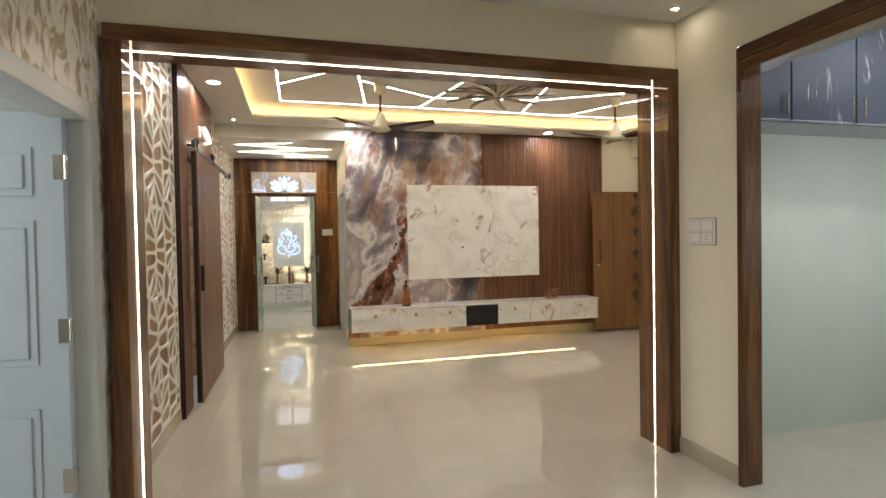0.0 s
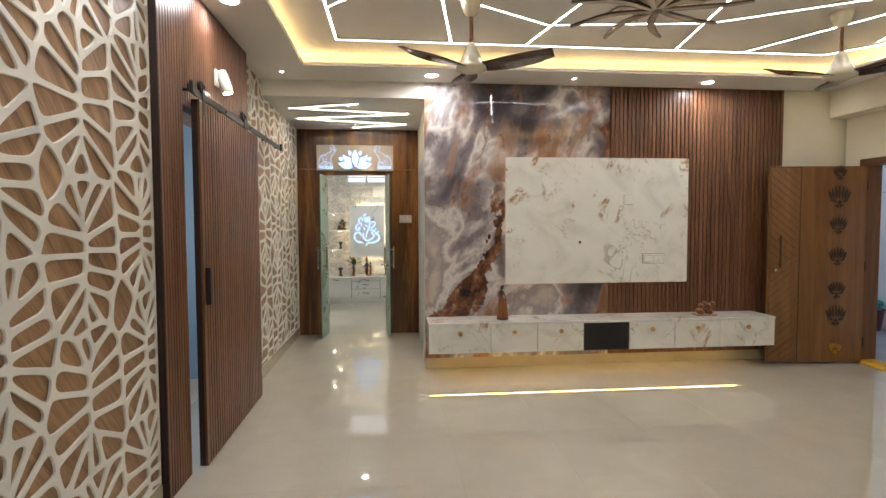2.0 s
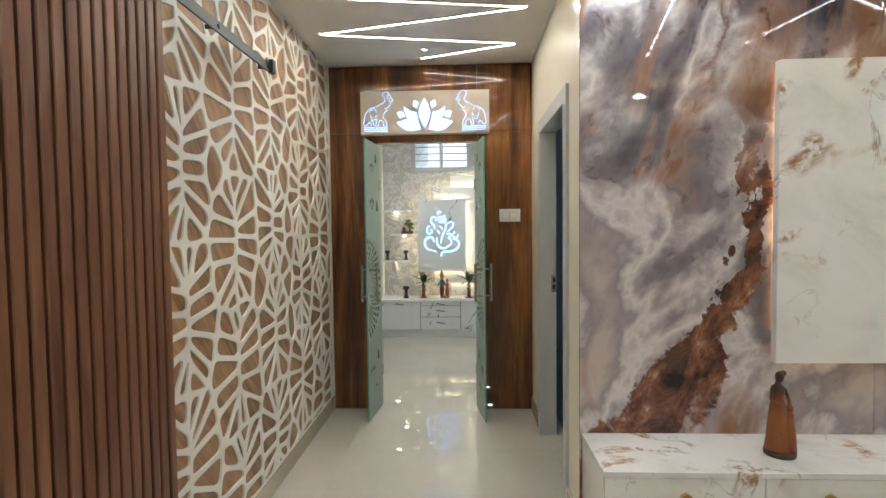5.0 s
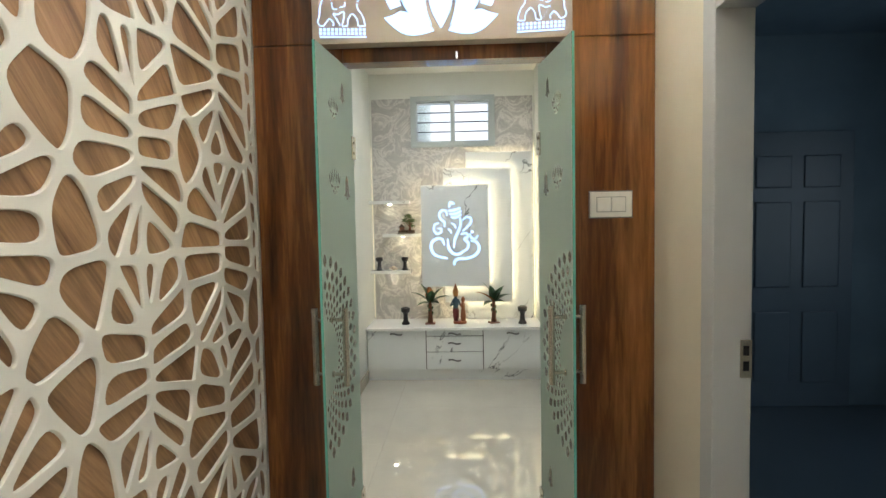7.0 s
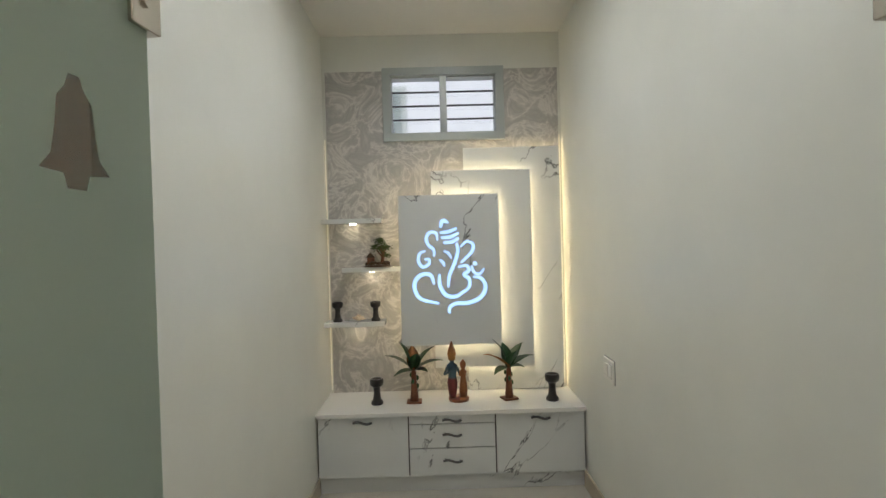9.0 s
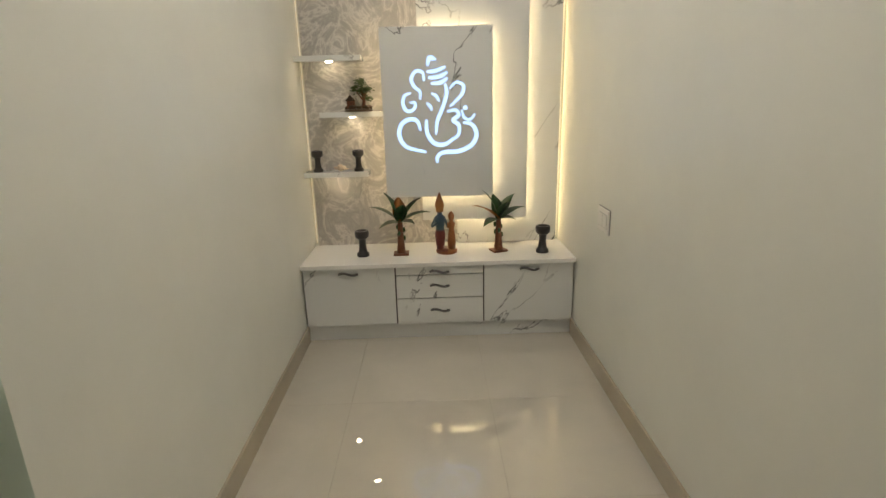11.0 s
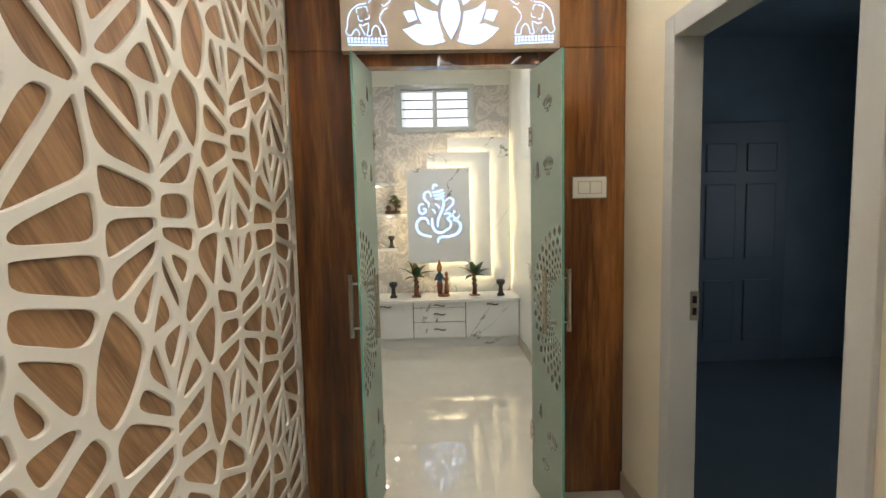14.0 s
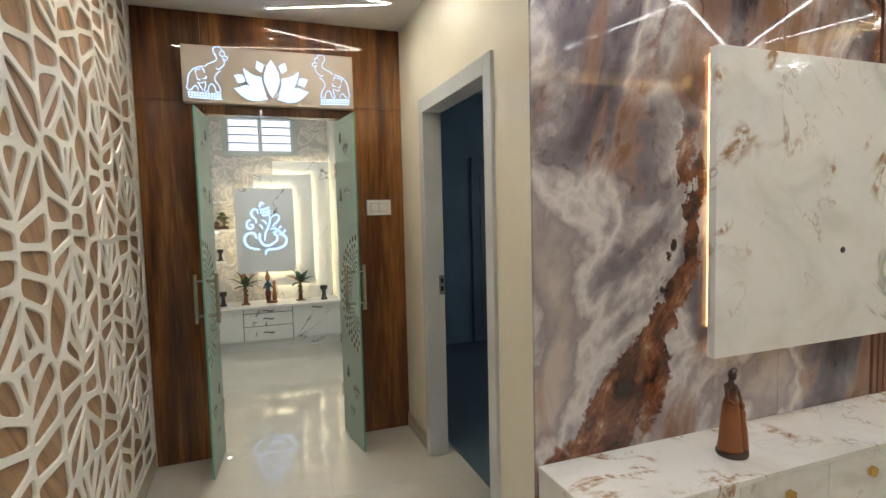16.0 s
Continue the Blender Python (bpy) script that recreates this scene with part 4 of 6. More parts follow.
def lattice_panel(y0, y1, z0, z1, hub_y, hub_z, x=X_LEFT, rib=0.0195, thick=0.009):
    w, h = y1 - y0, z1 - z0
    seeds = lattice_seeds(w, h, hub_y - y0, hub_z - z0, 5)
    bm = bmesh.new()
    V = lambda p, d: bm.verts.new((d, p[0], p[1]))
    for s in seeds:
        if not (-0.2 < s[0] < w + 0.2 and -0.25 < s[1] < h + 0.25):
            continue
        cell = [(0, 0), (w, 0), (w, h), (0, h)]
        inner = [(0.006, 0.006), (w - 0.006, 0.006), (w - 0.006, h - 0.006), (0.006, h - 0.006)]
        for o in seeds:
            dx, dy = o[0] - s[0], o[1] - s[1]
            d = math.hypot(dx, dy)
            if 1e-6 < d < 0.7 and len(cell) > 2:
                c = (dx * s[0] + dy * s[1]) / d + d / 2
                cell = clip_poly(cell, dx / d, dy / d, c)
                inner = clip_poly(inner, dx / d, dy / d, c - rib / 2) if len(inner) > 2 else inner
        if len(cell) < 3:
            continue
        inner = [p for i, p in enumerate(inner) if math.dist(p, inner[i - 1]) > 0.006] if len(inner) > 2 else []
        hole = rounded(inner) if len(inner) > 2 else []
        if len(hole) < 6 or area(hole) < 0.0004:
            bm.faces.new([V(p, thick) for p in cell])
            continue
        c = (sum(p[0] for p in hole) / len(hole), sum(p[1] for p in hole) / len(hole))
        angles = sorted({round(math.atan2(p[1] - c[1], p[0] - c[0]), 5) for p in hole + cell})
        rows = []
        for a in angles:
            o, i = convex_edge(cell, c, a), convex_edge(hole, c, a)
            if o and i:
                rows.append((V(o, thick), V(i, thick), V((i[0] + (c[0] - i[0]) * 0.0025 / max(math.dist(i, c), 0.004), i[1] + (c[1] - i[1]) * 0.0025 / max(math.dist(i, c), 0.004)), thick - 0.003),
                             V((i[0] + (c[0] - i[0]) * 0.003 / max(math.dist(i, c), 0.004), i[1] + (c[1] - i[1]) * 0.003 / max(math.dist(i, c), 0.004)), 0)))
        for p, q in zip(rows, rows[1:] + rows[:1]):
            for k in range(3):
                f = bm.faces.new((p[k], q[k], q[k + 1], p[k + 1]))
                f.smooth = k > 0
    me = bpy.data.meshes.new("lattice_panel")
    bm.to_mesh(me)
    bm.free()
    me.materials.append(LATTICE)
    return solid("lattice_panel", me, LATTICE, "white cut-out lattice panel with rounded fan-shaped openings over tan wood", "wall panel", pose(x + 0.001, y0, z0), "white lattice panels")


structure("packing_board", bmnew((X_LEFT, -0.742, 3.066, 4.392, 0, Z_RING - 0.002)), WOOD_BACK, "tan wood board behind the white lattice", "wall")
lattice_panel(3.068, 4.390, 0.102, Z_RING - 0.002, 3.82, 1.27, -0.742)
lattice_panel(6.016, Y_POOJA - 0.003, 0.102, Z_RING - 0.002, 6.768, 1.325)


def slat_mesh(w, h, d, axis):
    """One slat with a bevelled face; along y (facing east) or along x (facing south)."""
    bm = bmesh.new()
    e = 0.003
    prof = [(-w / 2, 0), (-w / 2, d - e), (-w / 2 + e, d), (w / 2 - e, d), (w / 2, d - e), (w / 2, 0)]
    lo = [bm.verts.new((p[1], p[0], 0) if axis == "y" else (p[0], -p[1], 0)) for p in prof]
    hi = [bm.verts.new((p[1], p[0], h) if axis == "y" else (p[0], -p[1], h)) for p in prof]
    for i in range(6):
        bm.faces.new((lo[i], lo[(i + 1) % 6], hi[(i + 1) % 6], hi[i]))
    bm.faces.new(lo[::-1]), bm.faces.new(hi)
    return mesh_of(bm, "slat", WOOD_SLAT)


PITCH = 0.042
slatted = thing("slatted_wall_panel", "red-brown fluted wooden wall panel round the sliding door", "wall panel", pose(X_LEFT, 4.394, 0))
L = 6.012 - 4.394
oy0, oy1 = 4.73 - 4.394, 5.80 - 4.394
part("backing", bmnew(*[(0.001, 0.06, a, b, c, d) for a, b, c, d in with_holes(0, L, 0.002, Z_RING - 0.002, [(oy0, oy1, 0.002, 2.06)])]), GROOVE, slatted)
FLUTE = 0.0328
full, short = slat_mesh(FLUTE - 0.006, Z_RING - 0.006, 0.016, "y"), slat_mesh(FLUTE - 0.006, Z_RING - 0.004 - 2.062, 0.016, "y")
part("edge_strip", bmnew((0.061, 0.078, 0.0, 0.012, 0.003, Z_RING - 0.003)), GROOVE, slatted, "dark edge strip")
for i in range(int((L - 0.014) / FLUTE)):
    y = FLUTE * (i + 0.5) + 0.014
    over = oy0 - 0.012 < y < oy1 + 0.012
    part("slat", short if over else full, WOOD_SLAT, slatted, at=pose(0.059, y, 2.062 if over else 0.003))
slide = thing("sliding_barn_door", "red-brown fluted sliding barn door, nearly closed, hung from a black rail", "door", pose(-0.684, 4.77, 0.012))
W, H = 1.262, 2.09
part("leaf", bmnew((0, 0.034, 0, W, 0, H), bevel=0.002), GROOVE, slide)
part("edge_strip", bmnew((0.034, 0.046, 0, 0.045, 0, H), bevel=0.002), WOOD_FRAME, slide, "plain dark edge strip")
bar = slat_mesh(PITCH - 0.0085, H - 0.004, 0.011, "y")
n = int((W - 0.047) / PITCH)
for i in range(n):
    part("slat", bar, WOOD_SLAT, slide, at=pose(0.0345, 0.050 + (W - 0.052) / n * (i + 0.5), 0.002))
pull = part("handle", bmnew((0.046, 0.075, 0.026, 0.060, 0.93, 1.145), bevel=0.004), BLACK, slide, "black flat bar pull handle")
rail = thing("sliding_door_rail", "black steel barn door rail with roller hangers", "rail", pose(-0.66, 4.66, 2.12))
part("bar", bmnew((0, 0.008, 0, 2.30, 0, 0.042), bevel=0.001), BLACK, rail)
for y in (0.05, 0.62, 1.20, 1.75, 2.24):
    bm = bmesh.new()
    cyl(bm, (-0.04, y, 0.021), (0.014, y, 0.021), 0.009, seg=10)
    part("spacer_bolt", bm, BLACK, rail)
for y in (0.03, 2.27):
    part("end_stop", bmnew((0.006, 0.026, y - 0.02, y + 0.02, 0.0, 0.06), bevel=0.003), BLACK, rail)
for y in (0.19, 1.02):
    bm = bmesh.new()
    cyl(bm, (-0.004, y, 0.068), (0.016, y, 0.068), 0.036, seg=24)
    w = part("roller", bm, BLACK, rail)
    part("strap", bmnew((0.017, 0.022, y - 0.02, y + 0.02, -0.10, 0.09), bevel=0.002), BLACK, rail)
    bm = bmesh.new()
    cyl(bm, (0.015, y, 0.068), (0.03, y, 0.068), 0.012, seg=8)
    part("axle_nut", bm, BLACK, rail)

lamp = thing("wall_lamp", "small white plastic wall light above the sliding door rail", "wall lamp", pose(-0.70, 5.24, 2.31))
bm = bmesh.new()
box(bm, 0, 0.02, -0.03, 0.03, -0.02, 0.09, 0.008)
cyl(bm, (0.02, 0, 0.03), (0.055, 0, 0.03), 0.012, seg=12)
part("base", bm, PLASTIC, lamp)
part("head", lathe(bmesh.new(), [(0.012, 0.09), (0.024, 0.085), (0.03, 0.05), (0.035, 0.0), (0.036, -0.055), (0.030, -0.06)], 20), PLASTIC, lamp, at=pose(0.062, 0, 0, 0, -14, 0), smooth=True)
part("lens", lathe(bmesh.new(), [(0.001, -0.0635), (0.026, -0.0625), (0.028, -0.058)], 16), G_SPOT, lamp, at=pose(0.062, 0, 0, 0, -14, 0))


# ---- television wall ----
XO0, XO1, XS1 = 0.735, 2.562, 4.385
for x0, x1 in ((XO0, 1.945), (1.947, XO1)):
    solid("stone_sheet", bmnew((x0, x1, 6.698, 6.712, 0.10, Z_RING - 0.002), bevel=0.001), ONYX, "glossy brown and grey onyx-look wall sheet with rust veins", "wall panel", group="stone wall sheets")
tvp = thing("fluted_television_panel", "red-brown fluted wooden panel on the television wall", "wall panel", pose(2.566, 6.712, 0.10))
part("backing", bmnew((0, XS1 - 2.566, -0.008, -0.001, 0, Z_RING - 0.103)), GROOVE, tvp)
bar = slat_mesh(PITCH - 0.008, Z_RING - 0.106, 0.014, "x")
n = int((XS1 - 2.566) / PITCH)
for i in range(n):
    part("slat", bar, WOOD_SLAT, tvp, at=pose((XS1 - 2.566) / n * (i + 0.5), -0.007, 0.001))

tv = thing("marble_wall_panel", "large white marble panel with gold veins, backlit along its edges", "wall panel", pose(2.428, 6.698, 0.82))
hw = 0.918
part("slab", bmnew((-hw, hw, -0.062, -0.024, 0, 1.22), bevel=0.002), GOLD_MARBLE, tv)
part("batten", bmnew((-hw + 0.05, hw - 0.05, -0.024, -0.004, 0.05, 1.17)), GROOVE, tv)
part("led_strip", bmnew((-hw + 0.016, -hw + 0.022, -0.012, -0.004, 0.12, 1.20)), G_AMBER, tv, "warm LED strip")
part("led_strip", bmnew((-hw + 0.03, hw - 0.03, -0.020, -0.006, 0.022, 0.030)), G_AMBER, tv, "warm LED strip")
part("led_strip", bmnew((-hw + 0.03, hw - 0.03, -0.020, -0.006, 1.192, 1.20)), G_AMBER, tv, "warm LED strip")
part("led_strip", bmnew((hw - 0.03, hw - 0.022, -0.020, -0.006, 0.03, 1.19)), G_AMBER, tv, "warm LED strip")
bm = bmesh.new()
cyl(bm, (-0.183, -0.0645, 0.40), (-0.183, -0.058, 0.40), 0.014, seg=20)
part("cable_hole", bm, BLACK, tv, "round black cable grommet")
switch_plate("socket_plate", "small white square socket on the marble panel", pose(2.73, 6.635, 1.633), 0.088, 0.088, [(0, 0, 0.055, 0.055)], 0)
switch_plate("socket_plate", "white double switch and socket on the marble panel", pose(2.99, 6.635, 1.056), 0.215, 0.09, [(-0.05, 0, 0.085, 0.055), (0.05, 0, 0.085, 0.055)], 1)

console = thing("television_console", "long wall-hung white marble console with seven drawer fronts", "console", pose(2.41, 6.697, 0.225))
CZ, CF = 0.28, -0.352
part("body", bmnew((-1.665, 1.665, CF + 0.02, 0, 0, CZ - 0.022)), GOLD_MARBLE, console)
part("top", bmnew((-1.668, 1.668, CF - 0.004, 0, CZ - 0.021, CZ), bevel=0.0015), GOLD_MARBLE, console)
edges = (0.745, 1.311, 1.746, 2.184, 2.62, 3.069, 3.517, 4.075)
for i, (a, b) in enumerate(zip(edges, edges[1:])):
    black = i == 3
    d = part("media_flap" if black else "drawer_front", bmnew((a - 2.41 + 0.002, b - 2.41 - 0.002, CF, CF + 0.019, 0.002, CZ - 0.024), bevel=0.0015), BLACK_GLASS if black else GOLD_MARBLE, console, "glossy black flap" if black else "")
    if not black:
        cx, cz = (a + b) / 2 - 2.41, 0.19
        bm = bmesh.new()
        cyl(bm, (cx, CF - 0.012, cz), (cx, CF, cz), 0.006, seg=10)
        cyl(bm, (cx, CF - 0.024, cz), (cx, CF - 0.010, cz), 0.022, 0.022, seg=6)
        part("knob", bm, GOLD, d, "faceted brass knob")
baselight = thing("console_underlight", "warm LED strip under the console", "strip light", pose(2.3, 6.55, 0.215))
part("led_strip", bmnew((-1.53, 1.53, -0.0014, 0.0014, 0.0025, 0.006)), G_BASE, baselight)
part("profile", bmnew((-1.55, 1.55, -0.012, 0.012, 0.006, 0.0095)), PLASTIC, baselight)

# figure on the console
bm = lathe(bmesh.new(), [(0.054, 0), (0.056, 0.008), (0.055, 0.016), (0.048, 0.019)], 28)
lathe(bm, [(0.046, 0.018), (0.043, 0.03), (0.038, 0.07), (0.035, 0.12), (0.031, 0.165), (0.027, 0.195), (0.019, 0.222), (0.022, 0.245), (0.024, 0.262), (0.011, 0.272), (0.008, 0.285)], 22, (-0.010, 0, 0))
lathe(bm, [(0.003, 0.278), (0.013, 0.286), (0.016, 0.302), (0.012, 0.316), (0.003, 0.322)], 16, (-0.006, -0.002, 0))
lathe(bm, [(0.004, 0.302), (0.011, 0.308), (0.011, 0.318), (0.003, 0.324)], 12, (0.010, 0.004, 0))
lathe(bm, [(0.026, 0.018), (0.023, 0.06), (0.020, 0.10), (0.014, 0.135), (0.015, 0.16), (0.007, 0.172)], 16, (0.026, -0.016, 0))
lathe(bm, [(0.003, 0.168), (0.011, 0.176), (0.012, 0.19), (0.003, 0.20)], 14, (0.026, -0.016, 0))
for p, q, r in (((-0.034, -0.004, 0.258), (-0.042, -0.012, 0.215), 0.0065), ((-0.042, -0.012, 0.215), (-0.022, -0.026, 0.20), 0.0055), ((0.012, -0.004, 0.256), (0.024, -0.014, 0.21), 0.0065), ((0.024, -0.014, 0.21), (0.028, -0.018, 0.165), 0.0055)):
    cyl(bm, p, q, r, seg=8)
solid("figurine", bm, FIGURE, "tall terracotta mother-and-child statue with dark heads, on the console", "figurine", pose(1.45, 6.50, 0.505), smooth=True)
# ornament on the console
rnd = random.Random(4)
bm = bmnew((-0.10, 0.10, -0.055, 0.055, 0, 0.012), bevel=0.003)
for i in range(9):
    bmesh.ops.create_icosphere(bm, subdivisions=2, radius=rnd.uniform(0.018, 0.03), matrix=Matrix.Translation((rnd.uniform(-0.07, 0.07), rnd.uniform(-0.03, 0.03), rnd.uniform(0.025, 0.05))) @ Matrix.Diagonal((1.2, 1, 0.9, 1)))
for i in range(4):
    x = -0.06 + 0.04 * i
    cyl(bm, (x, 0, 0.04), (x + 0.01, 0, 0.085 + 0.02 * (i % 2)), 0.010, 0.006, seg=8)
    bmesh.ops.create_icosphere(bm, subdivisions=2, radius=0.022, matrix=Matrix.Translation((x + 0.012, -0.005, 0.095 + 0.02 * (i % 2))))
solid("ornament", bm, GILT, "small gilded figurine group on a dark tray, on the console", "ornament", pose(3.46, 6.50, 0.505), smooth=True)

# ---- main door ----
mf = thing("main_door_frame", "dark teak frame of the main doorway", "door frame", pose(5.17, 5.96, 0))
part("jamb", bmnew((-0.10, 0.08, 0.49, 0.56, 0, 2.03), bevel=0.003), WOOD_FRAME, mf)
part("jamb", bmnew((-0.10, 0.08, -0.56, -0.49, 0, 2.03), bevel=0.003), WOOD_FRAME, mf)
part("header", bmnew((-0.10, 0.08, -0.49, 0.49, 1.965, 2.03), bevel=0.003), WOOD_FRAME, mf)
solid("threshold", bmnew((-0.10, 0.08, -0.49, 0.49, 0, 0.035), bevel=0.005), YELLOW, "yellow painted door threshold", "threshold", pose(5.16, 5.96, 0))
door = thing("main_door", "teak front door with chevron strips and lotus motifs, standing open", "door", pose(5.065, 6.455, 0.02, 0, 0, 174.6))
DW, DH = 0.95, 1.935
part("leaf", bmnew((0, DW, -0.0, 0.035, 0, DH), bevel=0.003), WOOD_DOOR, door)
TO_FACE = Matrix(((-1, 0, 0, 0), (0, 0, 1, 0), (0, 1, 0, 0), (0, 0, 0, 1)))
STRIP, C0, C1 = 0.052, 0.655, 0.935
for k in range(-8, 60):
    for sgn in (1, -1):
        mid = DH * 0.53
        lo, hi = (mid, DH - 0.012) if sgn > 0 else (0.012, mid)
        quad = [(C0, lo), (C1, lo), (C1, hi), (C0, hi)]
        off = k * STRIP * 1.42
        s = sgn
        quad = clip_poly(quad, -s * 0.8, 1, off + STRIP * 1.42 - 0.007 - 0.6 * (s > 0) + 0.6 * (s < 0) * 0)
        if len(quad) > 2:
            quad = clip_poly(quad, s * 0.8, -1, -(off - 0.6 * (s > 0)))
        if len(quad) > 2 and area(quad) > 0.0004:
            me = plate("chevron_strip", [[(-x, y) for x, y in quad]], 0.006, WOOD_DOOR)
            part("chevron_strip", me, WOOD_DOOR, door, at=pose(0, 0.0375, 0) @ TO_FACE)
part("strip_backing", bmnew((C0 - 0.004, C1 + 0.003, 0.034, 0.0358, 0.006, DH - 0.006)), GROOVE, door)
part("groove", bmnew((C0 - 0.012, C0 - 0.006, 0.035, 0.0365, 0, DH)), GROOVE, door)


def lotus_outline(w):
    """Upright flame-like petals over a small seed pod."""
    out = []
    for a, ln, x in ((90, 0.62, 0.0), (83, 0.60, 0.15), (97, 0.60, -0.15), (76, 0.54, 0.28), (104, 0.54, -0.28), (66, 0.46, 0.40), (114, 0.46, -0.40)):
        out.append(petal(x * w, (0.04 - 0.10 * abs(x)) * w, ln * w, 0.135 * w, a, 6))
    out.append(disc2(0, -0.08 * w, 0.085 * w, 10))
    for a in (14, 166):
        out.append(petal(0.13 * w * math.cos(radians(a)), -0.06 * w, 0.38 * w, 0.11 * w, a, 5))
    for a in (215, 250, 290, 325):
        out.append(petal(0.12 * w * math.cos(radians(a)), -0.12 * w + 0.05 * w * math.sin(radians(a)), 0.17 * w, 0.09 * w, a, 5))
    return out


for z, w, gold in ((1.85, 0.135, 0), (1.60, 0.22, 0), (1.33, 0.17, 0), (1.02, 0.18, 0), (0.69, 0.17, 0), (0.43, 0.20, 0), (0.12, 0.13, 1)):
    motif = part("lotus_motif", plate("lotus_motif", lotus_outline(w * 1.25), 0.006, GOLD if gold else BRONZE), None, door, "brass lotus" if gold else "dark bronze lotus", at=pose(0.27, 0.038, z) @ TO_FACE @ Matrix.Diagonal((0.66, 0.86, 1, 1)))
bm = bmesh.new()
for z in (0.98, 1.22):
    cyl(bm, (0.86, 0.035, z), (0.86, 0.075, z), 0.008, seg=10)
box(bm, 0.85, 0.87, 0.07, 0.085, 0.94, 1.26, 0.004)
part("handle", bm, BRONZE, door, "dark bronze pull handle")
bm = bmesh.new()
cyl(bm, (0.89, 0.035, 0.92), (0.89, 0.06, 0.92), 0.02, 0.016, seg=18)
part("lock_knob", bm, STEEL, door, "steel lock")
bm = bmesh.new()
cyl(bm, (0.47, 0.034, 1.43), (0.47, 0.039, 1.43), 0.009, seg=14)
part("peephole", bm, GOLD, door)
bm = bmesh.new()
for z in (0.2, 0.95, 1.75):
    cyl(bm, (-0.008, 0.03, z - 0.05), (-0.008, 0.03, z + 0.05), 0.007, seg=10)
part("hinge", bm, BRONZE, door)

# terrace outside the main door
structure("terrace", bmnew((5.252, 6.9, 3.0, 9.0, -0.15, 0.002)), EXT_FLOOR, "grey tiled terrace floor outside the door", "floor")
wall_along_y("wall_terrace", 6.85, 7.0, 2.0, 9.0, -0.15, 4.2, EXT_WALL, "pale blue-white washed outer wall")
# added slab, out of view, sized to keep direct sun off the terrace
structure("terrace_sun_blocker", bmnew((5.252, 7.0, 1.5, 6.2, 2.75, 2.9)), EXT_WALL, "unseen slab added to shade the terrace from the sun", "roof")
wall_along_x("wall_terrace_end", 8.9, 9.05, 5.25, 7.0, -0.15, 2.6, EXT_WALL, "pale blue-white washed outer wall")
bucket = thing("bucket", "maroon plastic bucket with a teal cloth over it, on the terrace", "bucket", pose(6.66, 7.92, 0.002))
part("tub", lathe(bmesh.new(), [(0.10, 0), (0.115, 0.10), (0.135, 0.26), (0.142, 0.265), (0.142, 0.275), (0.128, 0.272)], 24), BUCKET, bucket, smooth=True)
bm = bmesh.new()
rnd = random.Random(2)
for i in range(7):
    bmesh.ops.create_icosphere(bm, subdivisions=2, radius=0.09, matrix=Matrix.Translation((rnd.uniform(-0.08, 0.06), rnd.uniform(-0.06, 0.10), 0.29 + rnd.uniform(0, 0.10))) @ Matrix.Diagonal((1.3, 1.1, 0.6, 1)))
solid("cloth", bm, CLOTH, "crumpled teal cloth lying over the bucket", "cloth", pose(6.66, 7.92, 0.002), smooth=True)
bm = bmesh.new()
cyl(bm, (6.846, 3.2, 1.78), (6.846, 8.8, 1.80), 0.006, seg=8)
solid("cable", bm, PLASTIC_GREY, "thin grey cable along the outer wall", "cable")
structure("ground", bmnew((-300, 300, -300, 300, -3.4, -3.2)), EXT_FLOOR, "grey ground far below", "ground")
nb = thing("neighbour_building", "white neighbouring house wall seen through the high window", "house", pose(-0.5, 15.5, -3.2))
part("wall", bmnew((-6, 6, 0, 0.3, 0, 7.4)), EXT_WALL, nb)
w = part("window", bmnew((-1.0, 0.0, -0.04, 0.02, 5.9, 6.9), bevel=0.01), WIN_FRAME, nb)
part("pane", bmnew((-0.92, -0.08, -0.05, -0.041, 5.98, 6.82)), CLEAR, w)


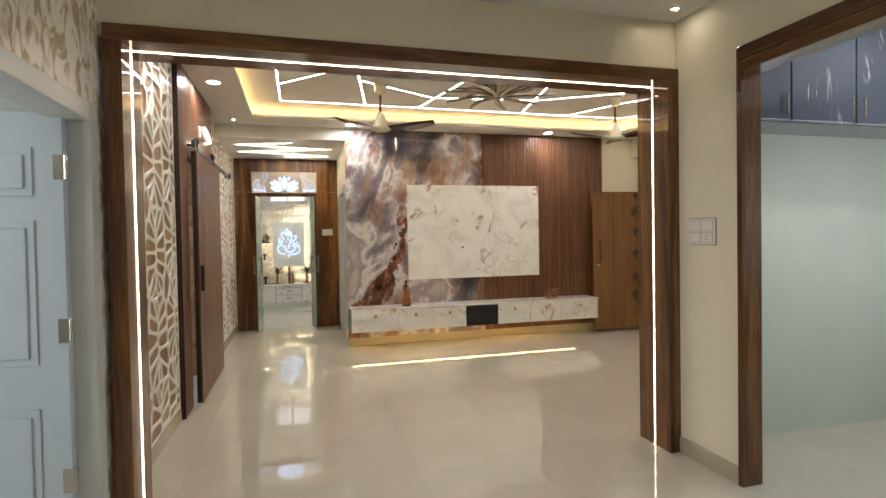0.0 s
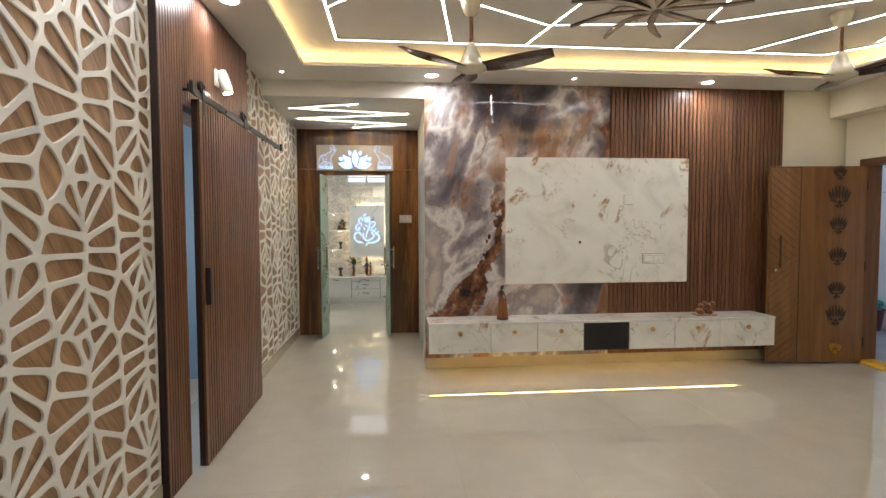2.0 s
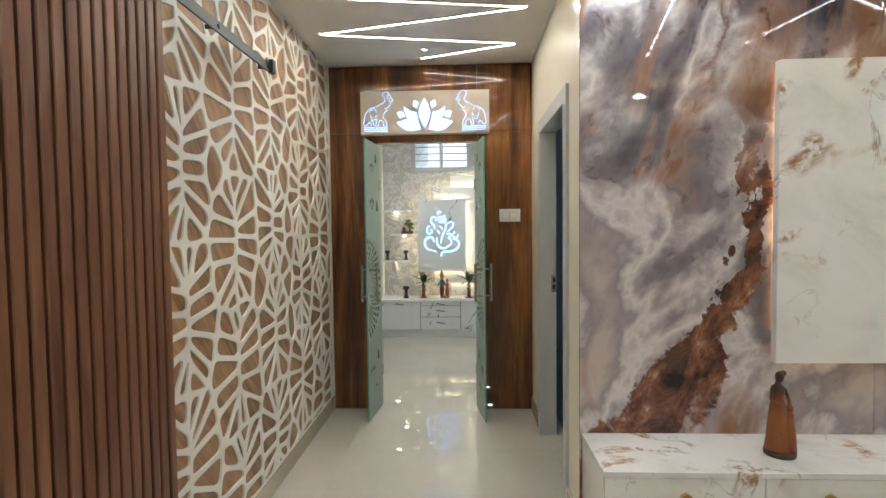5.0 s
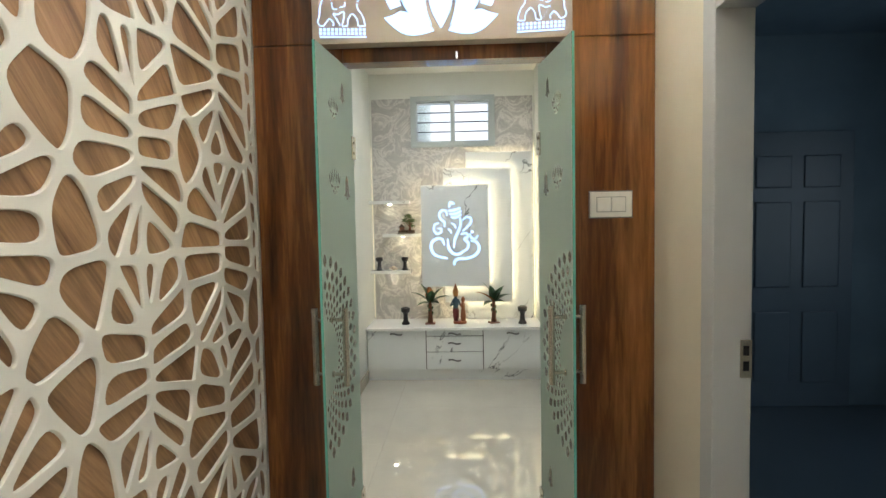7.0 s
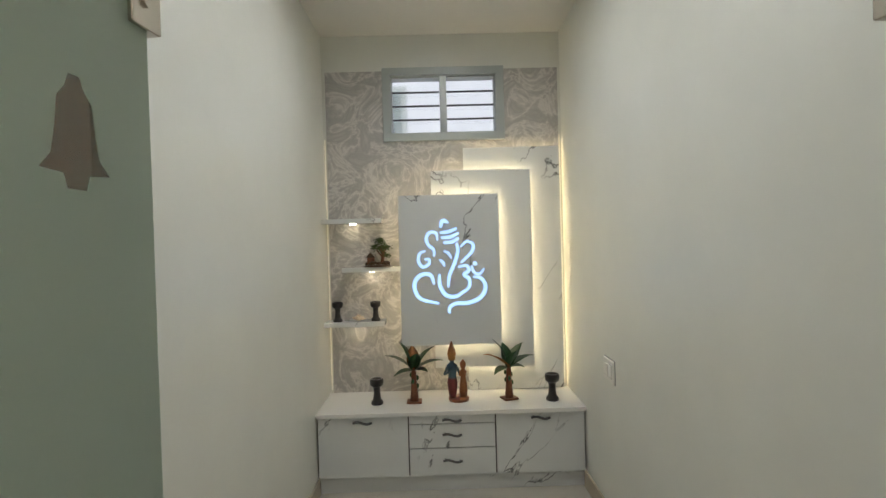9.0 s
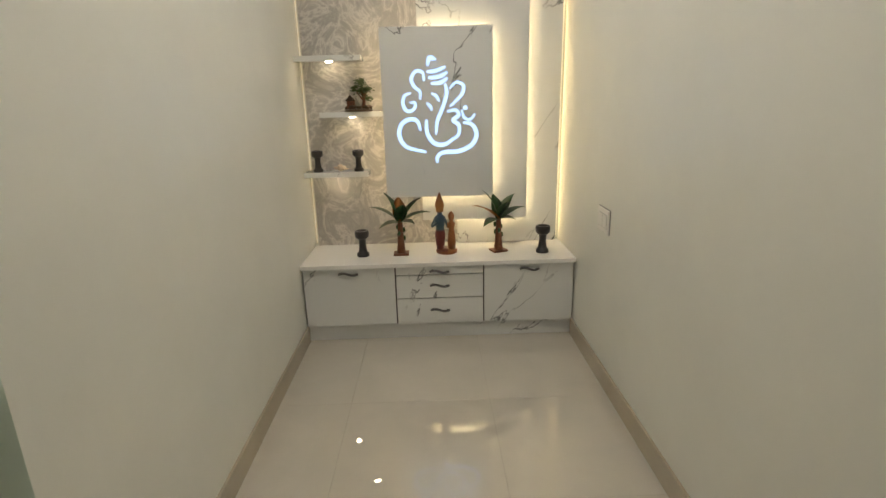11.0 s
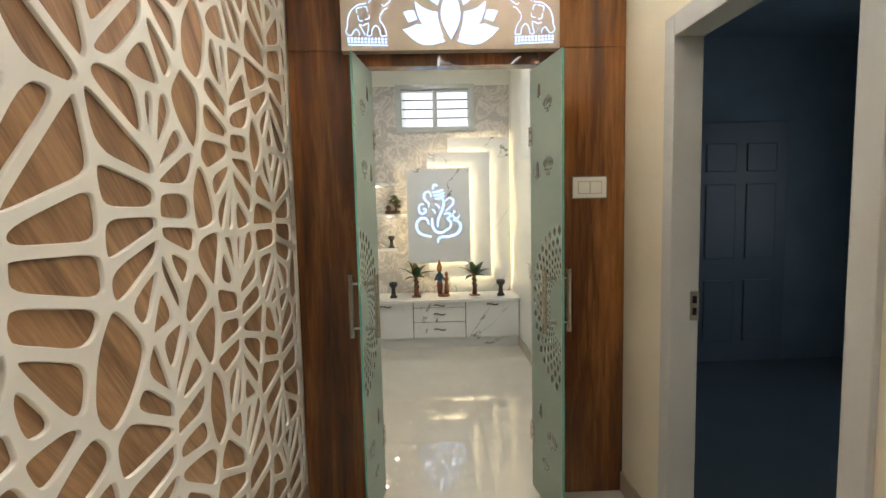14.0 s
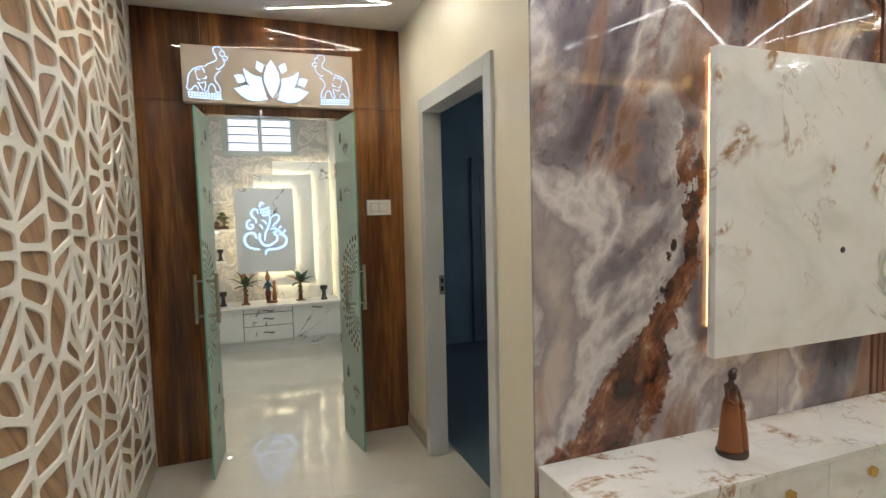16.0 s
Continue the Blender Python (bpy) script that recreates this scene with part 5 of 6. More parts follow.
# ---- fans and chandelier ----
def ceiling_fan(x, y, turn, label):
    t = thing("ceiling_fan", label, "fan", pose(x, y, Z_TRAY + 0.03), "ceiling fans")
    part("canopy", lathe(bmesh.new(), [(0.07, 0), (0.068, -0.02), (0.05, -0.075), (0.026, -0.10), (0.016, -0.103)], 24), FAN_CREAM, t, "cream canopy", smooth=True)
    bm = bmesh.new()
    cyl(bm, (0, 0, -0.30), (0, 0, -0.10), 0.013, seg=14)
    part("downrod", bm, WOOD_FRAME, t, "brown rod")
    part("motor", lathe(bmesh.new(), [(0.02, -0.27), (0.034, -0.29), (0.055, -0.35), (0.085, -0.41), (0.10, -0.425), (0.10, -0.445), (0.06, -0.46), (0.01, -0.463)], 28), FAN_CREAM, t, "cream bell-shaped motor", smooth=True)
    for k in range(3):
        bm = bmesh.new()
        n, top, bot = 10, [], []
        for i in range(n + 1):
            u = i / n
            r = 0.09 + 0.45 * u
            w = 0.05 + 0.035 * math.sin(math.pi * min(1, u * 1.1)) - 0.02 * max(0, u - 0.8) * 5
            z = -0.432 + 0.03 * u * u
            top.append([bm.verts.new((r, -w - 0.02 * u, z + 0.016)), bm.verts.new((r, 0, z + 0.006)), bm.verts.new((r, w, z - 0.012))])
            bot.append([bm.verts.new((v.co.x, v.co.y, v.co.z - 0.005)) for v in top[-1]])
        for a, b in ((top, 0), (bot, 1)):
            for i in range(n):
                for j in range(2):
                    bm.faces.new((a[i][j], a[i + 1][j], a[i + 1][j + 1], a[i][j + 1])).smooth = True
        for i in range(n):
            bm.faces.new((top[i][0], top[i + 1][0], bot[i + 1][0], bot[i][0])), bm.faces.new((top[i][2], top[i + 1][2], bot[i + 1][2], bot[i][2]))
        for i in (0, n):
            for j in range(2):
                bm.faces.new((top[i][j], top[i][j + 1], bot[i][j + 1], bot[i][j]))
        part("blade", bm, FAN_BROWN, t, "dark brown blade", at=pose(0, 0, 0, 0, 0, turn + 120 * k))
    return t


ceiling_fan(0.955, 5.16, 92, "cream and dark brown three-blade ceiling fan on a brown rod")
ceiling_fan(3.55, 5.12, 180, "cream and dark brown three-blade ceiling fan on a brown rod")

ch = thing("chandelier", "dark bronze flush chandelier with curling leaf-shaped arms, unlit", "ceiling lamp", pose(2.06, 4.84, Z_TRAY + 0.03))
part("canopy", lathe(bmesh.new(), [(0.25, 0), (0.25, -0.012), (0.235, -0.03), (0.05, -0.032)], 40), BRONZE, ch, "round dark bronze canopy", smooth=True)
bm = bmesh.new()
cyl(bm, (0, 0, -0.16), (0, 0, -0.03), 0.03, seg=16)
part("stem", bm, BRONZE, ch)
rnd = random.Random(11)


def leaf_arm(length, rise, width):
    bm = bmesh.new()
    rows, n = [], 12
    for i in range(n + 1):
        u = i / n
        r = 0.03 + length * u
        z = -0.15 + rise * math.sin(u * 2.4) * 0.6 - 0.02 * u + (0.05 * (u - 0.75) * 4 if u > 0.75 else 0) * rise * 6
        y = 0.05 * math.sin(u * 3.0)
        w = width * (0.4 + 0.6 * math.sin(math.pi * min(1, u * 0.9 + 0.1)))
        rows.append([bm.verts.new((r, y - w, z + 0.008)), bm.verts.new((r, y, z + 0.014)), bm.verts.new((r, y + w, z + 0.008)), bm.verts.new((r, y + w, z - 0.004)), bm.verts.new((r, y - w, z - 0.004))])
    for a, b in zip(rows, rows[1:]):
        for j in range(5):
            f = bm.faces.new((a[j], a[(j + 1) % 5], b[(j + 1) % 5], b[j]))
    bm.faces.new(rows[0][::-1]), bm.faces.new(rows[-1])
    return mesh_of(bm, "arm", BRONZE)


def arm_face(length, rise, width):
    bm = bmesh.new()
    rows, n = [], 12
    for i in range(n + 1):
        u = i / n
        r = 0.03 + length * u
        z = -0.15 + rise * math.sin(u * 2.4) * 0.6 - 0.02 * u + (0.05 * (u - 0.75) * 4 if u > 0.75 else 0) * rise * 6
        y = 0.05 * math.sin(u * 3.0)
        w = width * (0.4 + 0.6 * math.sin(math.pi * min(1, u * 0.9 + 0.1))) * 0.7
        rows.append([bm.verts.new((r, y - w, z - 0.0045)), bm.verts.new((r, y + w, z - 0.0045)), bm.verts.new((r, y + w, z - 0.007)), bm.verts.new((r, y - w, z - 0.007))])
    for a, b in zip(rows, rows[1:]):
        for j in range(4):
            bm.faces.new((a[j], a[(j + 1) % 4], b[(j + 1) % 4], b[j]))
    bm.faces.new(rows[0][::-1]), bm.faces.new(rows[-1])
    return mesh_of(bm, "diffuser", CHAMP)


long_a, long_f = leaf_arm(0.52, 0.05, 0.026), arm_face(0.52, 0.05, 0.030)
short_a, short_f = leaf_arm(0.38, 0.16, 0.026), arm_face(0.38, 0.16, 0.030)
for i in range(18):
    m = pose(0, 0, 0, 0, 0, i * 360 / 18 + rnd.uniform(-4, 4))
    a = part("arm", long_a if i % 2 else short_a, BRONZE, ch, at=m)
    part("diffuser", long_f if i % 2 else short_f, CHAMP, a, "pale champagne diffuser")

# ---- corridor doorway ----
cf = thing("corridor_door_frame", "pale grey enamelled door frame in the corridor wall", "door frame", pose(0.83, 7.5075, 0))
part("jamb", bmnew((-0.092, 0.018, 0.405, 0.48, 0, 2.07), bevel=0.003), FRAME_PAINT, cf)
part("jamb", bmnew((-0.092, 0.018, -0.48, -0.405, 0, 2.07), bevel=0.003), FRAME_PAINT, cf)
part("header", bmnew((-0.092, 0.018, -0.405, 0.405, 1.99, 2.07), bevel=0.003), FRAME_PAINT, cf)
sp = part("strike_plate", bmnew((-0.015, 0.0185, 0.4025, 0.4055, 0.955, 1.065), bevel=0.001), STEEL, cf, "pale steel strike plate")
for z in (0.975, 1.02):
    part("latch_hole", bmnew((-0.006, 0.010, 0.4015, 0.4026, z, z + 0.028)), BLACK, sp)
dd = thing("bedroom_door", "closed panelled door, coloured dark for the gloom of the unlit room", "door", pose(2.05, 10.298, 0.01))
part("leaf", bmnew((0, 0.78, -0.035, 0, 0, 2.0), bevel=0.002), GLOOM_DOOR, dd)
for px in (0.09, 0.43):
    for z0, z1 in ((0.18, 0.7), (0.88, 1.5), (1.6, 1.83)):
        part("panel", bmnew((px, px + 0.25, -0.045, -0.035, z0, z1), bevel=0.008), GLOOM_DOOR, dd)

# ---- prayer room doorway ----
pp = thing("prayer_portal", "glossy red-walnut laminate cladding round the prayer room doors", "portal", pose(0, Y_POOJA, 0))
ZS = 2.095
for x0, x1, z0, z1 in ((X_LEFT + 0.016, DOOR_L, 0.002, ZS), (DOOR_R, 0.753, 0.002, ZS), (X_LEFT + 0.016, DOOR_L, ZS + 0.002, Z_CORR - 0.002), (DOOR_R, 0.753, ZS + 0.002, Z_CORR - 0.002)):
    part("panel", bmnew((x0, x1, 0, 0.018, z0, z1), bevel=0.001), WOOD_RED, pp)
part("header", bmnew((DOOR_L + 0.001, DOOR_R - 0.001, 0, 0.018, DOOR_TOP, Z_CORR - 0.002), bevel=0.001), WOOD_RED, pp)
part("lining", bmnew((DOOR_L - 0.018, DOOR_L, 0.019, 0.079, 0.002, DOOR_TOP)), WOOD_RED, pp)
part("lining", bmnew((DOOR_R, DOOR_R + 0.018, 0.019, 0.079, 0.002, DOOR_TOP)), WOOD_RED, pp)
part("lining", bmnew((DOOR_L - 0.018, DOOR_R + 0.018, 0.019, 0.079, DOOR_TOP, DOOR_TOP + 0.018)), WOOD_RED_X, pp)
switch_plate("switchboard", "white two-rocker switch on the walnut cladding", pose(0.588, Y_POOJA, 1.47), 0.155, 0.095, [(-0.027, 0, 0.05, 0.052), (0.027, 0, 0.05, 0.052)])

sign = thing("backlit_sign", "cream sign box with glowing cut-out lotus and two elephants", "sign", pose(-0.037, Y_POOJA, 2.077))
SW, SH, SD = 0.475, 0.315, 0.058
part("box", bmnew((-SW, SW, -SD, -0.001, 0, SH), bevel=0.002), plain("sign_cream", (0.50, 0.42, 0.34), 0.4, var=0.03), sign)
AT_SIGN = pose(0, -SD - 0.0015, 0) @ FACE_S


def on_sign(pts, flip=1):
    """Drawing units of the sign's front to metres from the middle of its lower edge."""
    return [((x - 845) * 0.00086 * flip, (418 - y + 17 * (845 - x) / 550) * 0.00088) for x, y in pts]


def smooth_side(p, q, bulge, n=8):
    """A bowed line from p to q."""
    dx, dy = q[0] - p[0], q[1] - p[1]
    return [(p[0] + dx * t - dy * bulge * math.sin(math.pi * t), p[1] + dy * t + dx * bulge * math.sin(math.pi * t)) for t in (k / n for k in range(n))]


def lit(name, o):
    part(name, plate(name, [o], 0.002, G_SIGN), None, sign, at=AT_SIGN)


TRUNK_AND_BACK = [[(330, 358), (318, 342), (326, 318), (330, 282), (346, 244), (380, 216), (424, 206)], [(434, 204), (452, 186), (474, 176), (492, 166), (506, 150), (500, 128), (486, 106), (490, 84), (508, 74), (530, 78), (540, 94)],
               [(544, 96), (528, 104), (526, 122), (540, 132), (556, 122), (554, 104), (544, 96)], [(556, 130), (572, 134), (566, 152), (552, 150)], [(540, 140), (552, 160), (548, 184), (530, 204), (510, 216), (500, 208)]]
LEGS_AND_CLOTH = [[(530, 226), (512, 234), (498, 252), (490, 262)], [(488, 268), (492, 290), (506, 308), (516, 330), (522, 356)], [(522, 358), (494, 358), (488, 332), (468, 310), (450, 330), (446, 356)],
               [(446, 358), (424, 358), (430, 330), (432, 302), (416, 306), (404, 312), (386, 308), (400, 330), (414, 356)], [(384, 358), (386, 346), (370, 330), (356, 342), (344, 358), (330, 358)],
               [(404, 224), (376, 232), (376, 254)], [(380, 264), (386, 288), (404, 290)], [(414, 284), (436, 276), (436, 262)], [(430, 246), (424, 224), (412, 222)]]
lit("lit_petal", on_sign(smooth_side((845, 368), (845, 122), 0.20) + smooth_side((845, 122), (845, 368), 0.20)))
for f in (1, -1):
    lit("lit_petal", on_sign(smooth_side((806, 356), (666, 192), -0.19) + smooth_side((666, 192), (778, 240), 0.10, 4) + smooth_side((778, 240), (806, 356), 0.05, 4), f))
    lit("lit_petal", on_sign(smooth_side((815, 378), (603, 326), -0.20) + smooth_side((603, 326), (672, 300), 0.05, 4) + smooth_side((672, 300), (815, 378), -0.13, 6), f))
    lit("lit_petal", on_sign([(745, 186), (754, 138), (780, 150), (796, 162), (780, 208)], f))
    lit("lit_petal", on_sign([(632, 292), (608, 244), (634, 236), (660, 236), (676, 276)], f))
    # a standing elephant with a raised trunk on a chequered plinth
    for ln in TRUNK_AND_BACK + LEGS_AND_CLOTH:
        lit("lit_line", ribbon(on_sign(ln, f), 0.0032, 0.85))
    for k in range(12):
        for y in (374, 389):
            x = 330 + 17 * k
            lit("lit_square", on_sign([(x - 5, y - 5), (x + 5, y - 5), (x + 5, y + 5), (x - 5, y + 5)], f))
    lit("lit_line", on_sign([(328, 401), (526, 401), (526, 406), (328, 406)], f))


def glass_door(at, mirror, label):
    t = thing("glass_door", label, "door", at, "frosted glass doors")
    w, h = 0.372, 2.0
    part("pane", bmnew((0.003, w, -0.004, 0.004, 0, h)), CLEAR, t)
    part("edge", bmnew((w, w + 0.0025, -0.004, 0.004, 0, h)), GLASS_EDGE, t, "green polished glass edge")
    holes = []
    for ring in range(7):
        r = 0.290 * 0.868 ** ring
        for i in range(19):
            a = 94 + 176 * (i + 0.5 * (ring % 2)) / 18
            px, py = w - 0.004 + r * math.cos(radians(a)), 0.945 + r * 1.08 * math.sin(radians(a))
            o = petal(px, py, 0.168 * r, 0.122 * r, a, 6)
            if all(0.008 < x < w - 0.006 for x, y in o):
                holes.append(o)
    def motif(cx, cy, s):
        holes.extend([[(cx + x, cy + y) for x, y in o] for o in lotus_outline(0.115 * s)])
    def bell(cx, cy, s):
        half = [(0.006, 0.055), (0.010, 0.045), (0.018, 0.035), (0.021, 0.01), (0.025, -0.01), (0.036, -0.022), (0.014, -0.024), (0.010, -0.036)]
        holes.append([(cx + x * s, cy + y * s) for x, y in half] + [(cx - x * s, cy + y * s) for x, y in half[::-1]])
    motif(0.225, 1.54, 0.86), motif(0.22, 1.80, 0.75), motif(0.26, 0.32, 0.9), motif(0.18, 0.18, 0.7)
    bell(0.095, 1.53, 1.0), bell(0.12, 1.88, 0.8), bell(0.12, 0.42, 0.9)
    film = plate("frosted_film", [[(0.004, 0.001), (w - 0.001, 0.001), (w - 0.001, h - 0.001), (0.004, h - 0.001)]] + holes, 0.001, FROST)
    part("frosted_film", film, None, t, "frosted film with clear lotus, bell and petal motifs", at=pose(0, -0.0052 * mirror, 0) @ FACE_S)
    part("etched_motif", plate("etched_motif", holes, 0.0006, ETCH), None, t, "half-clear lotus, bell and petal motifs", at=pose(0, -0.0052 * mirror, 0) @ FACE_S)
    hx = w - 0.07
    for sgn in (1, -1):
        bm = bmesh.new()
        cyl(bm, (hx, sgn * 0.055, 0.845), (hx, sgn * 0.055, 1.115), 0.011, seg=16)
        for z in (0.885, 1.075):
            cyl(bm, (hx, sgn * 0.004, z), (hx, sgn * 0.055, z), 0.007, seg=12)
            cyl(bm, (hx, sgn * 0.004, z), (hx, sgn * 0.010, z), 0.012, seg=14)
        part("handle", bm, STEEL, t, "brushed steel bar handle")
    for z in (0.28, 1.70):
        bm = bmnew((-0.012, 0.030, -0.011, 0.011, z - 0.045, z + 0.045), bevel=0.002)
        for dz in (-0.02, 0.02):
            cyl(bm, (0.012, -0.014, z + dz), (0.012, 0.014, z + dz), 0.006, seg=10)
        part("hinge", bm, STEEL, t, "steel glass hinge")
    return t


glass_door(pose(-0.402, 8.475, 0.012, 0, 0, -96.0), -1, "frosted mint glass door with lotus motifs, open towards the corridor")
glass_door(pose(0.335, 8.475, 0.012, 0, 0, -81.8), 1, "frosted mint glass door with lotus motifs, open towards the corridor")

# ---- prayer room ----
swirls = thing("swirl_sheet", "grey swirl-patterned stone-look sheets on the end wall", "wall panel", pose(0, Y_BACK, 0))
for a, b, c, d in with_holes(XP0 + 0.025, XP1 - 0.02, 0.48, 2.578, [(WX0, WX1, WZ0, WZ1)]):
    part("sheet", bmnew((a, b, -0.014, -0.001, c, d)), SWIRL, swirls)
win = thing("window_pooja", "small grey louvred window high in the end wall", "window", pose(-0.054, Y_BACK - 0.016, 2.354))
HW, HH = 0.396, 0.238
part("frame", bmnew((-HW, HW, -0.02, 0.012, HH - 0.05, HH), (-HW, HW, -0.02, 0.012, -HH, -HH + 0.05), (-HW, -HW + 0.055, -0.02, 0.012, -HH + 0.05, HH - 0.05), (HW - 0.055, HW, -0.02, 0.012, -HH + 0.05, HH - 0.05), bevel=0.002), WIN_FRAME, win)
part("mullion", bmnew((-0.022, 0.022, -0.006, 0.10, -HH + 0.05, HH - 0.05), bevel=0.002), WIN_FRAME, win)
part("inner_frame", bmnew((-HW + 0.055, HW - 0.055, 0.014, 0.10, HH - 0.06, HH - 0.035), (-HW + 0.055, HW - 0.055, 0.014, 0.10, -HH + 0.035, -HH + 0.06), (-HW + 0.035, -HW + 0.06, 0.014, 0.10, -HH + 0.05, HH - 0.05), (HW - 0.06, HW - 0.035, 0.014, 0.10, -HH + 0.05, HH - 0.05)), WIN_FRAME, win)
for sx in (-1, 1):
    x0, x1 = sorted((sx * 0.024, sx * (HW - 0.06)))
    for i in range(4):
        z = -HH + 0.062 + i * 0.0905
        p = part("louvre", bmnew((x0, x1, -0.002, 0.002, 0, 0.096)), PANE, win, at=pose(0, 0.062, z, -14, 0, 0))
        p.visible_shadow = False
    for i in range(1, 4):
        z = -HH + 0.062 + i * 0.0905
        part("louvre_clip", bmnew((x0, x1, 0.050, 0.064, z - 0.005, z + 0.005)), BLACK, win)


def halo_panel(name, x0, x1, z0, z1, yf, yb, label, edges):
    t = thing(name, label, "wall panel", pose((x0 + x1) / 2, yf, z0), "stepped backlit panels")
    w, h = (x1 - x0) / 2, z1 - z0
    part("slab", bmnew((-w, w, 0, 0.022, 0, h), bevel=0.001), BLACK_MARBLE, t)
    d = yb - yf
    part("spacer", bmnew((-w + 0.05, w - 0.05, 0.022, d - 0.001, 0.05, h - 0.05)), QUARTZ, t)
    for e in edges:
        b = {"top": (-w + 0.03, w - 0.03, 0.024, 0.034, h - 0.048, h - 0.038), "right": (w - 0.048, w - 0.038, 0.024, 0.034, 0.03, h - 0.03), "left": (-w + 0.038, -w + 0.048, 0.024, 0.034, 0.03, h - 0.03), "bottom": (-w + 0.03, w - 0.03, 0.024, 0.034, 0.038, 0.048)}[e]
        part("led_strip", bmnew(b), G_HALO, t, "hidden warm LED strip")
    return t


halo_panel("outer_halo_panel", 0.062, 0.684, 0.487, 2.057, 11.325, 11.376, "tall white black-veined marble panel, backlit", ("top", "right"))
halo_panel("middle_halo_panel", -0.150, 0.480, 0.655, 1.905, 11.252, 11.325, "white black-veined marble panel, backlit, overlapping a taller one", ("top", "right", "bottom"))
gp = halo_panel("inner_halo_panel", -0.355, 0.266, 0.815, 1.746, 11.172, 11.252, "white black-veined marble panel with a glowing cut-out elephant-head emblem", ("top", "right", "bottom", "left"))
STROKES = [
    ([(782, 405), (786, 393), (794, 398), (790, 408)], 8), ([(781, 414), (795, 413), (811, 407)], 7), ([(783, 423), (800, 422), (814, 415)], 7), ([(787, 432), (802, 431), (814, 424)], 7),
    ([(776, 428), (774, 415), (763, 413), (756, 424), (760, 436), (769, 444), (769, 456)], 6), ([(754, 446), (744, 450), (741, 463), (748, 474), (759, 470), (760, 461), (752, 461)], 6),
    ([(768, 505), (763, 490), (750, 487), (737, 495), (733, 512), (744, 531), (776, 540)], 8), ([(810, 433), (812, 448), (805, 470), (796, 490), (793, 512)], 7)]
STROKES += [
    ([(778, 488), (779, 510), (790, 526), (808, 528), (822, 518)], 8), ([(787, 447), (795, 451), (800, 460)], 5), ([(779, 462), (785, 467), (787, 474)], 5),
    ([(817, 440), (828, 431), (839, 436), (837, 449), (824, 462), (817, 468)], 6), ([(812, 476), (826, 474), (831, 482), (822, 490), (831, 498), (830, 513), (818, 523)], 7),
    ([(836, 474), (840, 486), (850, 489), (858, 480)], 5), ([(838, 494), (852, 497), (860, 512), (852, 530), (830, 540), (806, 541), (795, 548), (794, 558)], 8)]
emblem = [ribbon([(-0.237 + (x - 731) / 130 * 0.45 + 0.008, 0.773 - (y - 392) / 166 * 0.576) for x, y in pts], w / 130 * 0.36, 0.5) for pts, w in STROKES]
emblem.append(disc2(0.155, 0.50, 0.012))
for o in emblem:
    part("lit_stroke", plate("lit_stroke", [o], 0.002, G_SIGN), None, gp, at=pose(0, -0.0015, 0) @ FACE_S)

edge = thing("edge_light", "hidden warm LED strips along the end wall's sides", "strip light", pose(0, Y_BACK - 0.008, 0.5))
for x in (XP0 + 0.012, XP1 - 0.014):
    part("led_strip", bmnew((x - 0.0018, x + 0.0018, 0.002, 0.006, 0.0, 1.64)), G_EDGE, edge)
altar = thing("altar_cabinet", "low white marble-look altar cabinet with two doors and three drawers", "cabinet", pose(-0.066, 10.955, 0))
AW = 0.778
part("plinth", bmnew((-AW, AW, 0.04, 0.42, 0.0, 0.100)), BLACK_MARBLE, altar)
part("body", bmnew((-AW, AW, 0.02, 0.42, 0.100, 0.456)), GROOVE, altar)
def wave_handle(x, z):
    bm = bmesh.new()
    pts = [(x - 0.055 + 0.11 * i / 8, -0.016 - 0.006 * math.sin(i / 8 * math.pi), z + 0.007 * math.sin(i / 8 * 2 * math.pi)) for i in range(9)]
    for p, q in zip(pts, pts[1:]):
        cyl(bm, p, q, 0.007, seg=8)
    for i in (1, 7):
        cyl(bm, pts[i], (pts[i][0], 0, pts[i][2]), 0.005, seg=8)
    return bm
for x0, x1, z0, z1, nm in ((-0.772, -0.253, 0.104, 0.451, "door"), (0.259, 0.772, 0.104, 0.451, "door"), (-0.246, 0.252, 0.405, 0.451, "drawer"), (-0.246, 0.252, 0.264, 0.399, "drawer"), (-0.246, 0.252, 0.104, 0.258, "drawer")):
    d = part(nm, bmnew((x0, x1, 0, 0.018, z0, z1), bevel=0.001), BLACK_MARBLE, altar)
    part("handle", wave_handle((x0 + x1) / 2, z1 - 0.025 if nm == "door" or z1 > 0.44 else (z0 + z1) / 2 + 0.01), NICKEL, d, "wavy nickel handle")
solid("worktop", bmnew((XP0 + 0.003, XP1 - 0.003, 10.932, 11.374, 0.457, 0.482), bevel=0.002), QUARTZ, "white polished quartz altar top", "worktop")
for x0, x1, z in ((XP0 + 0.002, -0.468, 1.615), (-0.725, -0.360, 1.307), (XP0 + 0.002, -0.465, 0.962)):
    sh = thing("wall_shelf", "white marble-look floating wall shelf with a small spot beneath", "shelf", pose((x0 + x1) / 2, Y_BACK - 0.0145, z), "floating shelves")
    h = (x1 - x0) / 2
    part("board", bmnew((-h, h, -0.135, 0, -0.03, 0), bevel=0.001), BLACK_MARBLE, sh)
    part("spot", lathe(bmesh.new(), [(0.02, -0.031), (0.018, -0.034), (0.002, -0.0345)], 16, (0, -0.07, 0)), G_SHELF, sh, "small warm spot")


